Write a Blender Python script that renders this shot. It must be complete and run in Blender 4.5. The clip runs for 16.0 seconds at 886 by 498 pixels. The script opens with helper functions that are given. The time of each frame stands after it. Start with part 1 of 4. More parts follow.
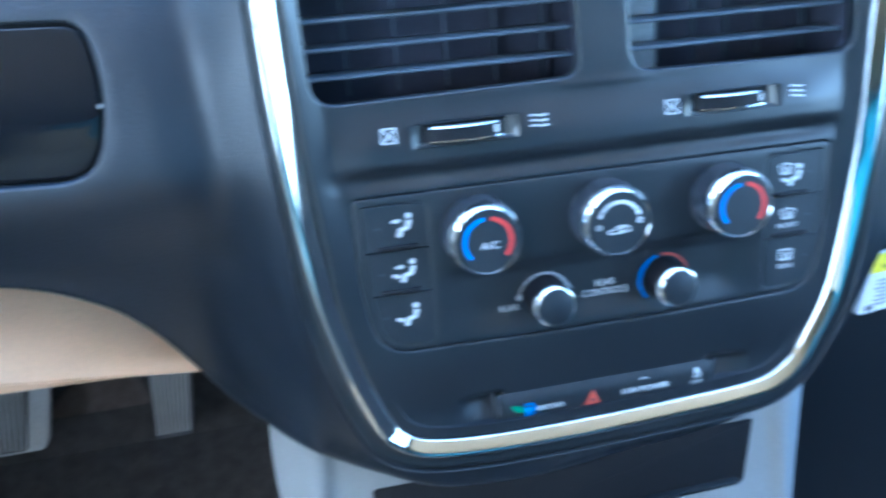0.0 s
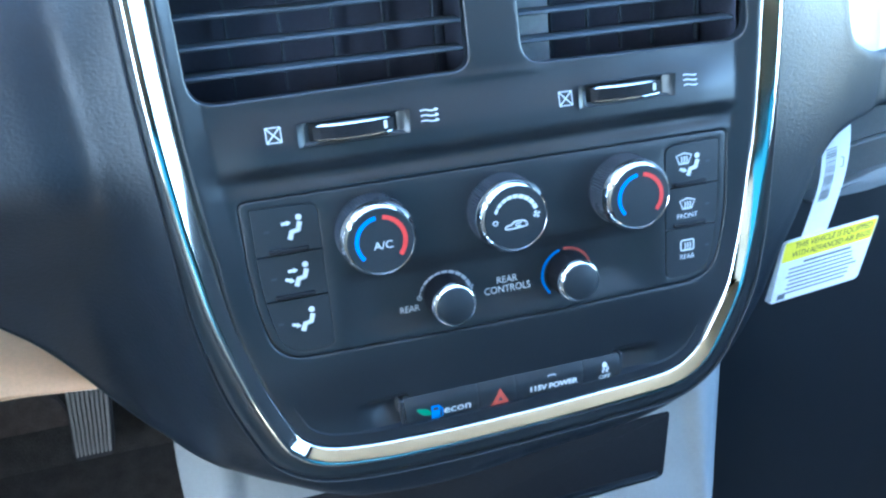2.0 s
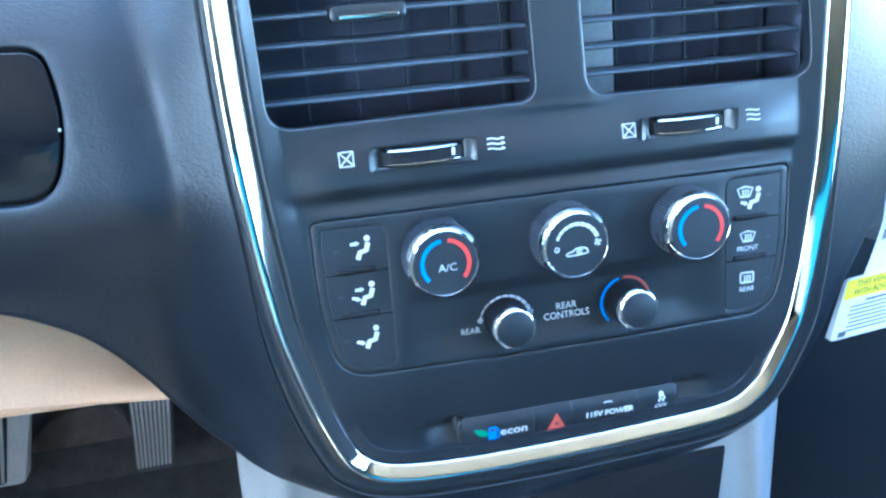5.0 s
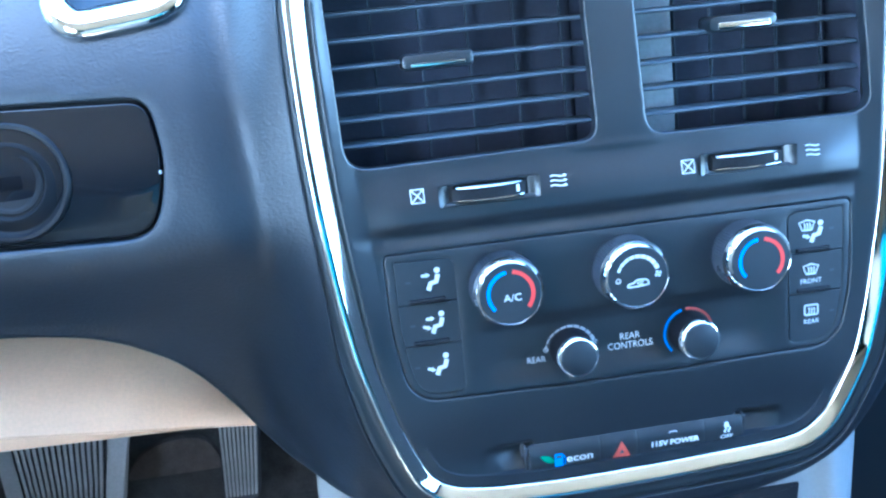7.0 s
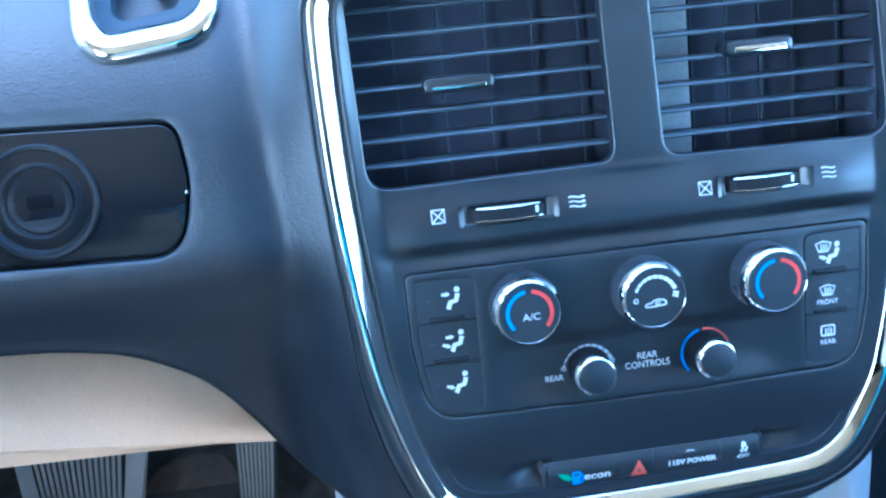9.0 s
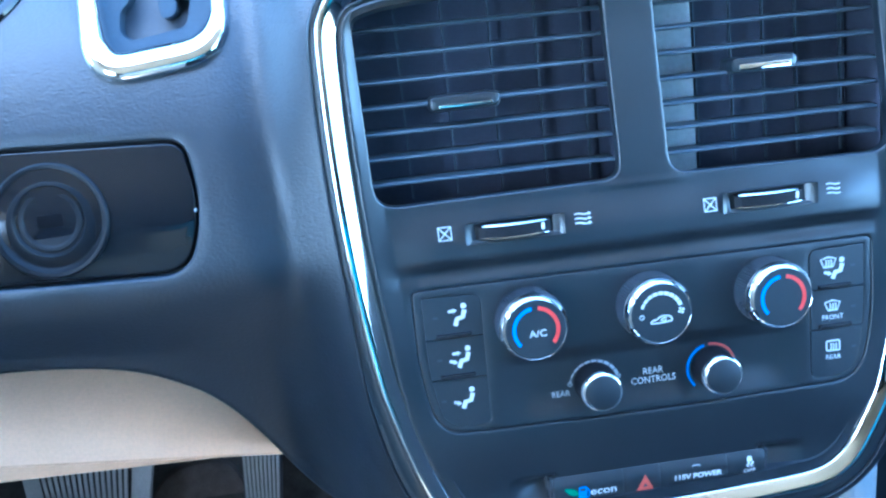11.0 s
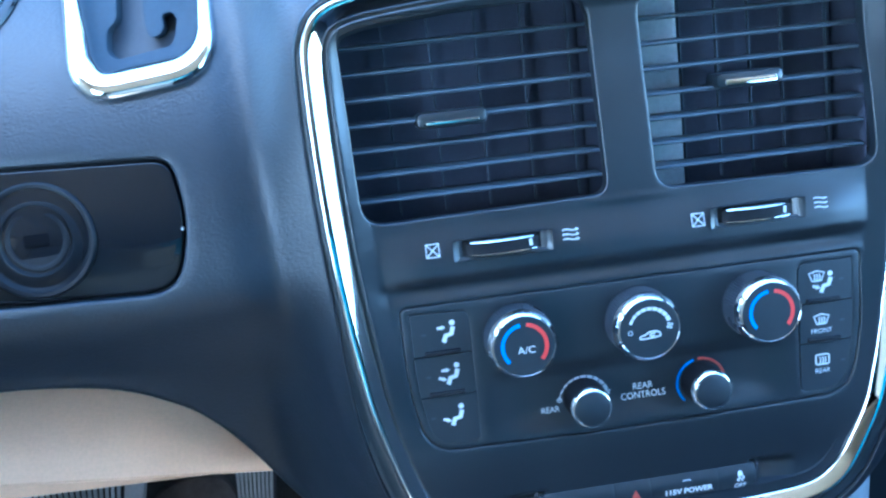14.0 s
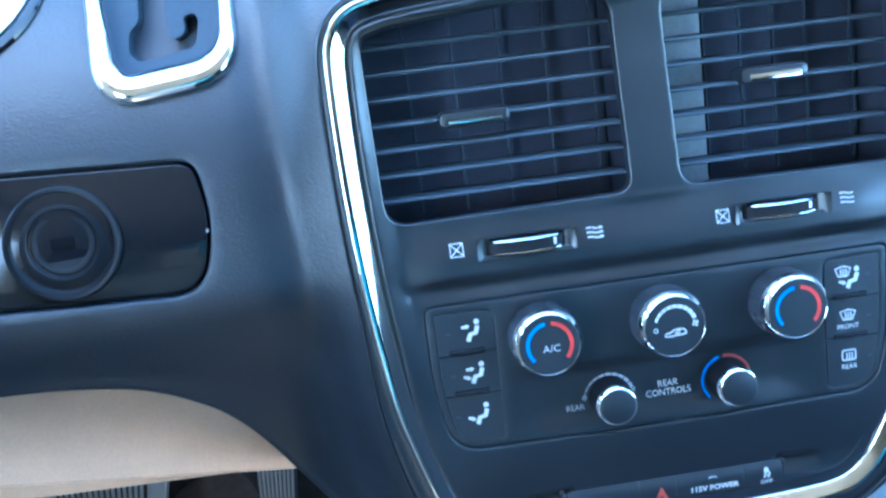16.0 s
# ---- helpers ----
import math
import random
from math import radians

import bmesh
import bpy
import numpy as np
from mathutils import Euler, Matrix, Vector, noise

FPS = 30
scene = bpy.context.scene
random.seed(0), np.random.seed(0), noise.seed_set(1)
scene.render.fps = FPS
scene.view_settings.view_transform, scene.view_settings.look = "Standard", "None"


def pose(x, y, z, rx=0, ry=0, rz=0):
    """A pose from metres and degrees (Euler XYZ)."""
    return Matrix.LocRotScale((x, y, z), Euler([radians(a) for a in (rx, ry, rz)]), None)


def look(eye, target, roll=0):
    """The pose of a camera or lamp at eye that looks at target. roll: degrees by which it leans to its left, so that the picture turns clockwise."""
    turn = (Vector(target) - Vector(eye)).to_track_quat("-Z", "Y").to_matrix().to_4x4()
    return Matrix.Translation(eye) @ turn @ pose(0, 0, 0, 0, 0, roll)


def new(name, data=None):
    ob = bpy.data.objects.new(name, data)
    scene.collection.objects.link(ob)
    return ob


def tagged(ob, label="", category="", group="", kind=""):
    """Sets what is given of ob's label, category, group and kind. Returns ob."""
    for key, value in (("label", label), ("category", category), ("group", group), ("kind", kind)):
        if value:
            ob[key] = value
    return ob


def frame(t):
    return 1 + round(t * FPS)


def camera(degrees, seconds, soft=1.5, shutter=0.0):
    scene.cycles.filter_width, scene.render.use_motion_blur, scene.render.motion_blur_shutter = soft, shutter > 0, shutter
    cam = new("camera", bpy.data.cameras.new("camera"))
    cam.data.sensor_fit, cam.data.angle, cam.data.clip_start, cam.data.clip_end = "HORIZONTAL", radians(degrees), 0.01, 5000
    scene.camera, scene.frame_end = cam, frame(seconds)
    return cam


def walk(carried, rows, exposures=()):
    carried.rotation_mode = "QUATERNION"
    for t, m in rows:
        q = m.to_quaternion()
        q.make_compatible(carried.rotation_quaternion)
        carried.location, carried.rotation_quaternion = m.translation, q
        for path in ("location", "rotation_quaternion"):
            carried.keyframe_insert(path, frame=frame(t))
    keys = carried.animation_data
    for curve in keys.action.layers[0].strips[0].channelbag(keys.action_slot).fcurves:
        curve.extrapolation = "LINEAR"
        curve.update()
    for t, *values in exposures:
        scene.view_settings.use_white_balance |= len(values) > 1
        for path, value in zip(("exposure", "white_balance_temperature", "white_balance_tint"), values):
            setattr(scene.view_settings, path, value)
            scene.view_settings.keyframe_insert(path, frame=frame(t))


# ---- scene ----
# ---- camera ----
# The dashboard's control face leans forward at the top; its own axes are x right, y into the dash, z up along the face.
LEAN_BACK = 27.0
STACK = pose(0, 0, 0.62, -LEAN_BACK, 0, 0)
cam = camera(53.26, 16.0, soft=2.4, shutter=0.8)
ROWS = [
    (0, -0.1623, -0.4021, 0.1093, -11.06, -18.61, -4.46),
    (0.1, -0.1590, -0.4017, 0.1076, -12.24, -18.49, -4.68),
    (0.2, -0.1557, -0.4012, 0.1059, -12.94, -18.37, -4.91),
    (0.3, -0.1524, -0.4008, 0.1042, -13.24, -17.96, -5.13),
    (0.4, -0.1491, -0.4003, 0.1024, -13.39, -18.25, -5.36),
    (0.5, -0.1458, -0.3998, 0.1007, -12.88, -18.41, -5.58),
    (1, -0.1417, -0.4021, 0.1022, -13.79, -18.13, -5.54),
    (1.5, -0.1389, -0.4014, 0.1024, -14.15, -18.12, -5.37),
    (2, -0.1363, -0.3993, 0.1002, -14.66, -18.41, -5.28),
    (2.5, -0.1360, -0.4005, 0.0994, -14.70, -18.45, -5.06),
    (3, -0.1360, -0.4019, 0.0949, -14.44, -18.47, -4.96),
    (3.5, -0.1459, -0.3993, 0.1027, -14.00, -18.07, -4.71),
    (4, -0.1536, -0.4032, 0.1094, -12.47, -16.27, -3.90),
    (4.2, -0.1474, -0.4021, 0.1056, -12.29, -16.36, -4.53),
    (6.3, -0.1431, -0.4298, 0.0979, -7.51, -14.12, -5.16),
    (6.5, -0.1438, -0.4341, 0.1044, -6.51, -13.56, -5.69),
    (7, -0.1397, -0.4384, 0.1012, -5.80, -12.78, -5.99),
    (7.5, -0.1396, -0.4400, 0.1015, -5.52, -12.45, -6.15),
    (8, -0.1400, -0.4419, 0.1021, -5.41, -12.12, -6.20),
    (8.5, -0.1416, -0.4439, 0.1034, -5.33, -11.89, -5.91),
    (9, -0.1435, -0.4446, 0.1052, -5.02, -11.70, -5.89),
    (11.5, -0.1447, -0.4454, 0.1131, -4.83, -11.31, -6.05),
    (12, -0.1426, -0.4445, 0.1136, -5.06, -11.25, -6.25),
    (12.5, -0.1439, -0.4447, 0.1119, -4.96, -11.11, -6.11),
    (13, -0.1452, -0.4455, 0.1138, -4.85, -10.99, -6.18),
    (13.5, -0.1428, -0.4467, 0.1152, -4.85, -10.85, -6.15),
    (14, -0.1396, -0.4455, 0.1156, -5.10, -10.82, -6.38),
    (14.5, -0.1371, -0.4413, 0.1176, -5.34, -11.69, -7.49),
    (15, -0.1407, -0.4424, 0.1167, -4.80, -11.57, -7.61),
    (15.5, -0.1409, -0.4454, 0.1156, -3.93, -11.88, -7.31),
    (16, -0.1445, -0.4439, 0.1202, -4.17, -11.28, -7.10),
]


def aim(x, y, z, yaw, pitch, roll):
    a, b = radians(yaw), radians(pitch)
    eye = Vector((x, y, z))
    return STACK @ look(eye, eye + Vector((-math.sin(a) * math.cos(b), math.cos(a) * math.cos(b), math.sin(b))), roll)


walk(cam, [(t, aim(*row)) for t, *row in ROWS], exposures=((0.0, 4.70, 5250, -4), (1.5, 4.76, 5500, -5), (3.0, 4.80, 5500, -5), (4.0, 5.05, 5450, -5), (7.0, 5.10, 4900, -5), (8.0, 5.06, 4820, -5), (8.5, 4.88, 4780, -5), (12.5, 4.95, 4650, -6), (14.0, 4.6, 4720, -6), (16.0, 4.66, 4850, -6)))

# ---- light ----
world = bpy.data.worlds.new("sky")
scene.world = world
world.use_nodes = True
wn, wl = world.node_tree.nodes, world.node_tree.links
sky = wn.new("ShaderNodeTexSky")
sky.sky_type, sky.sun_disc = "NISHITA", False
sky.sun_elevation, sky.sun_rotation = radians(49.7), radians(225.0)
wn["Background"].inputs["Strength"].default_value = 0.15
wl.new(sky.outputs[0], wn["Background"].inputs["Color"])
sun = new("sun", bpy.data.lights.new("sun", "SUN"))
sun.data.energy, sun.data.angle, sun.data.color = 5.0, radians(0.6), (1.0, 0.94, 0.86)
sun.matrix_world = look((-0.6, -0.6, 1.0), (0, 0, 0))

# ---- materials ----


def mat(name, color, rough=0.5, metal=0.0, vary=0.12, scale=30.0, bump=0.0, bump_scale=400.0, stretch=(1, 1, 1), spec=0.5):
    m = bpy.data.materials.new(name)
    m.use_nodes = True
    n, l = m.node_tree.nodes, m.node_tree.links
    b = n["Principled BSDF"]
    b.inputs["Roughness"].default_value, b.inputs["Metallic"].default_value = rough, metal
    b.inputs["Specular IOR Level"].default_value = spec
    b.inputs["Base Color"].default_value = (*color, 1)
    tc = n.new("ShaderNodeTexCoord")
    mp = n.new("ShaderNodeMapping")
    mp.inputs["Scale"].default_value = stretch
    l.new(tc.outputs["Object"], mp.inputs["Vector"])
    if vary:
        t1 = n.new("ShaderNodeTexNoise")
        t1.inputs["Scale"].default_value, t1.inputs["Detail"].default_value = scale, 6
        t2 = n.new("ShaderNodeTexNoise")
        t2.inputs["Scale"].default_value, t2.inputs["Detail"].default_value = scale * 14, 3
        add = n.new("ShaderNodeMath")
        add.operation = "ADD"
        l.new(mp.outputs[0], t1.inputs["Vector"]), l.new(mp.outputs[0], t2.inputs["Vector"])
        l.new(t1.outputs["Fac"], add.inputs[0]), l.new(t2.outputs["Fac"], add.inputs[1])
        ramp = n.new("ShaderNodeMapRange")
        ramp.inputs["From Min"].default_value, ramp.inputs["From Max"].default_value = 0.7, 1.3
        ramp.inputs["To Min"].default_value, ramp.inputs["To Max"].default_value = 1 - vary, 1 + vary
        l.new(add.outputs[0], ramp.inputs["Value"])
        mix = n.new("ShaderNodeVectorMath")
        mix.operation = "SCALE"
        mix.inputs[0].default_value = color
        l.new(ramp.outputs[0], mix.inputs["Scale"]), l.new(mix.outputs[0], b.inputs["Base Color"])
        rr = n.new("ShaderNodeMapRange")
        rr.inputs["From Min"].default_value, rr.inputs["From Max"].default_value = 0.3, 0.7
        rr.inputs["To Min"].default_value, rr.inputs["To Max"].default_value = max(0.02, rough - 0.06), min(1, rough + 0.06)
        l.new(t1.outputs["Fac"], rr.inputs["Value"])
        if metal < 0.5:
            l.new(rr.outputs[0], b.inputs["Roughness"])
    if bump:
        t3 = n.new("ShaderNodeTexNoise")
        t3.inputs["Scale"].default_value, t3.inputs["Detail"].default_value = bump_scale, 3
        l.new(mp.outputs[0], t3.inputs["Vector"])
        bp = n.new("ShaderNodeBump")
        bp.inputs["Strength"].default_value, bp.inputs["Distance"].default_value = 0.6, bump
        l.new(t3.outputs["Fac"], bp.inputs["Height"]), l.new(bp.outputs[0], b.inputs["Normal"])
    return m


DASH = mat("grained_dash_vinyl", (0.0094, 0.0142, 0.0216), 0.42, spec=0.56, bump=0.00045, bump_scale=640, stretch=(0.8, 1, 1.1), vary=0.10, scale=12)
BEZEL = mat("satin_black_plastic", (0.0118, 0.0146, 0.0186), 0.34, bump=0.00006, bump_scale=2600, vary=0.08, spec=0.7)
PLATE = mat("matte_black_plastic", (0.0120, 0.0148, 0.0186), 0.37, bump=0.00005, bump_scale=2600, vary=0.08, spec=0.7)
BUTTON = mat("soft_black_button", (0.0128, 0.0164, 0.0210), 0.43, vary=0.08, spec=0.6, bump=0.00004, bump_scale=2500)
GATEPLATE = mat("matte_gate_plastic", (0.036, 0.048, 0.064), 0.75, vary=0.1, spec=0.3)
ENDBAR = mat("dark_gloss_plastic", (0.03, 0.034, 0.04), 0.30, vary=0.1)
SEMIGLOSS = mat("semigloss_black_plastic", (0.008, 0.0088, 0.011), 0.34, vary=0.12, spec=0.11)
KNURL = mat("knurled_black_plastic", (0.050, 0.056, 0.066), 0.30, vary=0.08, spec=0.7)
KEYHOLE_SHADE = mat("key_slot_shade", (0.003, 0.003, 0.004), 0.7, vary=0.1, spec=0.05)
RUBBER = mat("black_rubber", (0.0125, 0.0130, 0.0155), 0.65, vary=0.15, spec=0.2)
GLOSS = mat("gloss_black_plastic", (0.007, 0.0078, 0.010), 0.09, vary=0.05, scale=20, spec=0.34)
DARK = mat("dark_recess_plastic", (0.044, 0.048, 0.06), 0.6, vary=0.1)
SLAT = mat("vent_slat_plastic", (0.043, 0.056, 0.072), 0.46, vary=0.08, spec=0.4)
VENTBOX = mat("vent_box_plastic", (0.047, 0.050, 0.070), 0.75, vary=0.12, spec=0.1)
DUCT = mat("grey_duct_plastic", (0.24, 0.255, 0.27), 0.55, vary=0.15)
CHROME = mat("polished_chrome", (0.86, 0.87, 0.88), 0.06, 1.0, vary=0.0)
# Pale silver holds the glossy trim's window reflections in its colour.
SATIN = mat("silver_trim_with_reflection", (0.80, 0.81, 0.82), 0.22, 0.45, vary=0.05)
BEIGE = mat("beige_knee_plastic", (0.86, 0.575, 0.38), 0.55, bump=0.00025, bump_scale=700, vary=0.06)
GREY = mat("light_grey_plastic", (0.27, 0.285, 0.29), 0.5, bump=0.0002, bump_scale=800, vary=0.05)
PEDAL = mat("grey_pedal_rubber", (0.42, 0.43, 0.45), 0.55, vary=0.12)
CARPET = mat("dark_carpet", (0.052, 0.047, 0.046), 0.95, vary=0.5, scale=60, bump=0.003, bump_scale=500)
WHITE = mat("white_print", (0.56, 0.59, 0.61), 0.55, vary=0.04)
DIM = mat("grey_print", (0.44, 0.46, 0.48), 0.55, vary=0.04)
BLUE = mat("blue_print", (0.008, 0.19, 0.62), 0.5, vary=0.05)
RED = mat("red_print", (0.52, 0.04, 0.035), 0.5, vary=0.05)
DULLRED = mat("dull_red_print", (0.42, 0.07, 0.05), 0.5, vary=0.05)
GREEN = mat("green_print", (0.02, 0.22, 0.12), 0.5, vary=0.05)
PAPER = mat("white_card", (0.82, 0.83, 0.83), 0.6, vary=0.03)
YELLOW = mat("yellow_card_print", (0.85, 0.72, 0.03), 0.6, vary=0.04)
INK = mat("black_ink", (0.03, 0.03, 0.03), 0.6, vary=0.05)
BOXGREY = mat("grey_glove_plastic", (0.17, 0.172, 0.17), 0.5, vary=0.1, bump=0.0002, bump_scale=700)
GREYINK = mat("grey_ink", (0.11, 0.115, 0.125), 0.6, vary=0.05)
# Charcoal lining; on the far front seat it stands for shade.
DOOR = mat("charcoal_lining_and_shade", (0.017, 0.019, 0.025), 0.7, bump=0.0004, bump_scale=300, vary=0.1)
TAN = mat("tan_door_lining", (0.24, 0.185, 0.135), 0.7, bump=0.0004, bump_scale=300, vary=0.1)
BROWN_PILE = mat("brown_pile", (0.11, 0.088, 0.078), 0.95, vary=0.35, scale=60, bump=0.002, bump_scale=600)
LINER = mat("beige_cabin_lining", (0.35, 0.305, 0.24), 0.8, bump=0.0004, bump_scale=300, vary=0.08)
SEAT = mat("beige_seat_cloth", (0.30, 0.25, 0.19), 0.85, bump=0.0006, bump_scale=500, vary=0.10)
BOUNCE_GROUND = mat("pale_bounce_ground", (0.24, 0.23, 0.21), 0.9, vary=0.25, scale=3, bump=0.004, bump_scale=80)



def tinted_glass():
    m = bpy.data.materials.new("privacy_glass")
    m.use_nodes = True
    n, l = m.node_tree.nodes, m.node_tree.links
    n.remove(n["Principled BSDF"])
    clear, shine, mix, edge = n.new("ShaderNodeBsdfTransparent"), n.new("ShaderNodeBsdfGlossy"), n.new("ShaderNodeMixShader"), n.new("ShaderNodeFresnel")
    clear.inputs[0].default_value = (0.10, 0.20, 0.22, 1)
    shine.inputs["Roughness"].default_value = 0.02
    edge.inputs["IOR"].default_value = 1.5
    l.new(edge.outputs[0], mix.inputs[0]), l.new(clear.outputs[0], mix.inputs[1]), l.new(shine.outputs[0], mix.inputs[2])
    l.new(mix.outputs[0], n["Material Output"].inputs[0])
    return m


TINT = tinted_glass()

# ---- mesh tools ----


def part(name, bm, material, parent=None, label="", angle=38):
    me = bpy.data.meshes.new(name)
    bmesh.ops.recalc_face_normals(bm, faces=bm.faces[:])
    bm.to_mesh(me)
    bm.free()
    me.materials.append(material)
    me.shade_smooth()
    me.set_sharp_from_angle(angle=radians(angle))
    ob = new(name, me)
    if parent is not None:
        ob.parent = parent
    if label:
        ob["label"] = label
    return ob


def thing(name, label, category, group="", kind="", at=None):
    ob = new(name)
    ob.empty_display_size = 0.02
    ob.matrix_basis = STACK if at is None else at
    return tagged(ob, label, category, group, kind)


def catmull(pts, closed=True, n=8):
    """A smooth curve through the points."""
    p, out, k = [Vector(q) for q in pts], [], len(pts)
    for i in range(k if closed else k - 1):
        a, b, c, d = (p[(i + j) % k] if closed else p[min(max(i + j, 0), k - 1)] for j in (-1, 0, 1, 2))
        for s in range(n):
            t = s / n
            out.append(0.5 * (2 * b + (c - a) * t + (2 * a - 5 * b + 4 * c - d) * t**2 + (3 * b - a - 3 * c + d) * t**3))
    if not closed:
        out.append(p[-1])
    return [tuple(q) for q in out]


def rounded(pts, radii, n=7):
    """A polygon with its corners rounded; one radius, or one for each corner."""
    k, out = len(pts), []
    radii = [radii] * k if not isinstance(radii, (list, tuple)) else radii
    for i in range(k):
        a, b, c = (Vector(pts[(i + j) % k]) for j in (-1, 0, 1))
        u, v = (a - b).normalized(), (c - b).normalized()
        r = min(radii[i], 0.49 * (a - b).length, 0.49 * (c - b).length)
        for s in range(n + 1):
            t = s / n
            out.append(tuple(b + u * r * (1 - t) ** 2 + v * r * t**2))
    return out


def box2(x0, z0, x1, z1):
    return [(x0, z0), (x1, z0), (x1, z1), (x0, z1)]


def area2(p):
    return 0.5 * sum(p[i][0] * p[(i + 1) % len(p)][1] - p[(i + 1) % len(p)][0] * p[i][1] for i in range(len(p)))


def offset(pts, d):
    """A closed curve grown by d (shrunk where d is negative)."""
    s, k, out = (1 if area2(pts) > 0 else -1), len(pts), []
    for i in range(k):
        a, b, c = (Vector(pts[(i + j) % k]) for j in (-1, 0, 1))
        e, f = (b - a), (c - b)
        m = (Vector((e.y, -e.x)).normalized() + Vector((f.y, -f.x)).normalized()) if e.length and f.length else Vector(((c - a).y, -(c - a).x))
        m = m.normalized() if m.length else Vector((0, 0))
        out.append(tuple(b + m * d * s))
    return out


def inside(pts, q):
    """Which of the points q (n x 2) lie in the polygon."""
    p, hit = np.array(pts), np.zeros(len(q), bool)
    for (x0, z0), (x1, z1) in zip(p, np.roll(p, -1, 0)):
        with np.errstate(divide="ignore", invalid="ignore"):
            hit ^= ((z0 > q[:, 1]) != (z1 > q[:, 1])) & (q[:, 0] < (x1 - x0) * (q[:, 1] - z0) / (z1 - z0) + x0)
    return hit


def distance(pts, q, closed=True):
    """How far the points q lie from a polyline."""
    p, best = np.array(pts), np.full(len(q), 9.0)
    ends = np.roll(p, -1, 0) if closed else p[1:]
    for a, b in zip(p, ends):
        e = b - a
        t = np.clip(((q - a) @ e) / max(e @ e, 1e-12), 0, 1)
        best = np.minimum(best, np.hypot(*(q - a - t[:, None] * e).T))
    return best


def dense(pts, longest):
    """The same closed outline with its long sides cut up."""
    out = []
    for p, q in zip(pts, list(pts[1:]) + [pts[0]]):
        k = max(1, math.ceil(math.dist(p, q) / longest))
        out += [(p[0] + (q[0] - p[0]) * i / k, p[1] + (q[1] - p[1]) * i / k) for i in range(k)]
    return out


def sheet(outline, holes, height, step, wall=0.004, lip=0.0006, hole_wall=None, hole_lip=None):
    """A moulded skin over x, z whose depth is height(q); its edges turn inwards by the wall."""
    from mathutils.geometry import delaunay_2d_cdt
    outline, *holes = [dense(lp, 1.5 * step) for lp in (outline, *holes)]
    loops = [outline, *holes]
    pts, edges = [], []
    for lp in loops:
        k = len(pts)
        pts += [tuple(p) for p in lp]
        edges += [(k + i, k + (i + 1) % len(lp)) for i in range(len(lp))]
    o = np.array(outline)
    gx, gz = np.meshgrid(np.arange(o[:, 0].min(), o[:, 0].max(), step), np.arange(o[:, 1].min(), o[:, 1].max(), step))
    gx[1::2] += step / 2
    g = np.c_[gx.ravel(), gz.ravel()]
    keep = inside(outline, g) & (distance(outline, g) > 0.4 * step)
    for h in holes:
        keep &= ~inside(h, g) & (distance(h, g) > 0.4 * step)
    pts += [tuple(p) for p in g[keep]]
    v, _, f, *_ = delaunay_2d_cdt([Vector(p) for p in pts], edges, [], 0, 1e-7)
    v = np.array([tuple(p) for p in v])
    tri = np.array([t for t in f if len(t) == 3])
    c = v[tri].mean(1)
    ok = inside(outline, c)
    for h in holes:
        ok &= ~inside(h, c)
    y = height(v)
    bm = bmesh.new()
    vs = [bm.verts.new((p[0], d, p[1])) for p, d in zip(v, y)]
    for t in tri[ok]:
        try:
            bm.faces.new([vs[i] for i in t])
        except ValueError:
            pass
    walls = [wall] + (hole_wall if hole_wall else [wall] * len(holes))
    for n, lp in enumerate(loops):
        if not walls[n]:
            continue
        turn = hole_lip[n - 1] if n and hole_lip else lip
        away = turn if n == 0 else -turn
        yy = height(np.array(lp))
        rings = [[(p[0], d, p[1]) for p, d in zip(lp, yy)]]
        for w, dy in ((0.55, 0.16), (0.9, 0.5), (1.0, 1.0)):
            rings.append([(p[0], d + dy * turn, p[1]) for p, d in zip(offset(lp, away * w), yy)])
        rings.append([(p[0], d + walls[n], p[1]) for p, d in zip(offset(lp, away), yy)])
        loft(bm, rings)
    bmesh.ops.remove_doubles(bm, verts=bm.verts[:], dist=1e-6)
    return bm


def loft(bm, rings, closed=True, caps=(False, False)):
    vs = [[bm.verts.new(p) for p in r] for r in rings]
    for a, b in zip(vs, vs[1:]):
        for i in range(len(a) if closed else len(a) - 1):
            j = (i + 1) % len(a)
            bm.faces.new((a[i], a[j], b[j], b[i]))
    if caps[0]:
        bm.faces.new(vs[0])
    if caps[1]:
        bm.faces.new(vs[-1])
    return bm


def slab(pts, front, back, edge=0.0008, bm=None, tilt=None):
    """A plate with a rounded front edge, from front to back in depth."""
    bm = bm or bmesh.new()
    d = tilt or (lambda p: 0.0)
    rings = []
    for grow, dy in ((-edge, 0), (-0.3 * edge, 0.25 * edge), (0, edge)):
        rings.append([(p[0], front + dy + d(p), p[1]) for p in offset(pts, grow)])
    rings.append([(p[0], back, p[1]) for p in pts])
    return loft(bm, rings, caps=(True, True))


def lathe(profile, cx, cz, n=64, bm=None, knurl=0.0):
    """Turned about an axis into the face: rows of radius, depth."""
    bm = bm or bmesh.new()
    rings = []
    for r, y in profile:
        rings.append([(cx + (r + (knurl if i % 2 else 0) * (r > 1e-4)) * math.cos(2 * math.pi * i / n), y, cz + (r + (knurl if i % 2 else 0) * (r > 1e-4)) * math.sin(2 * math.pi * i / n)) for i in range(n)])
    return loft(bm, rings, caps=(profile[0][0] > 1e-6, profile[-1][0] > 1e-6))


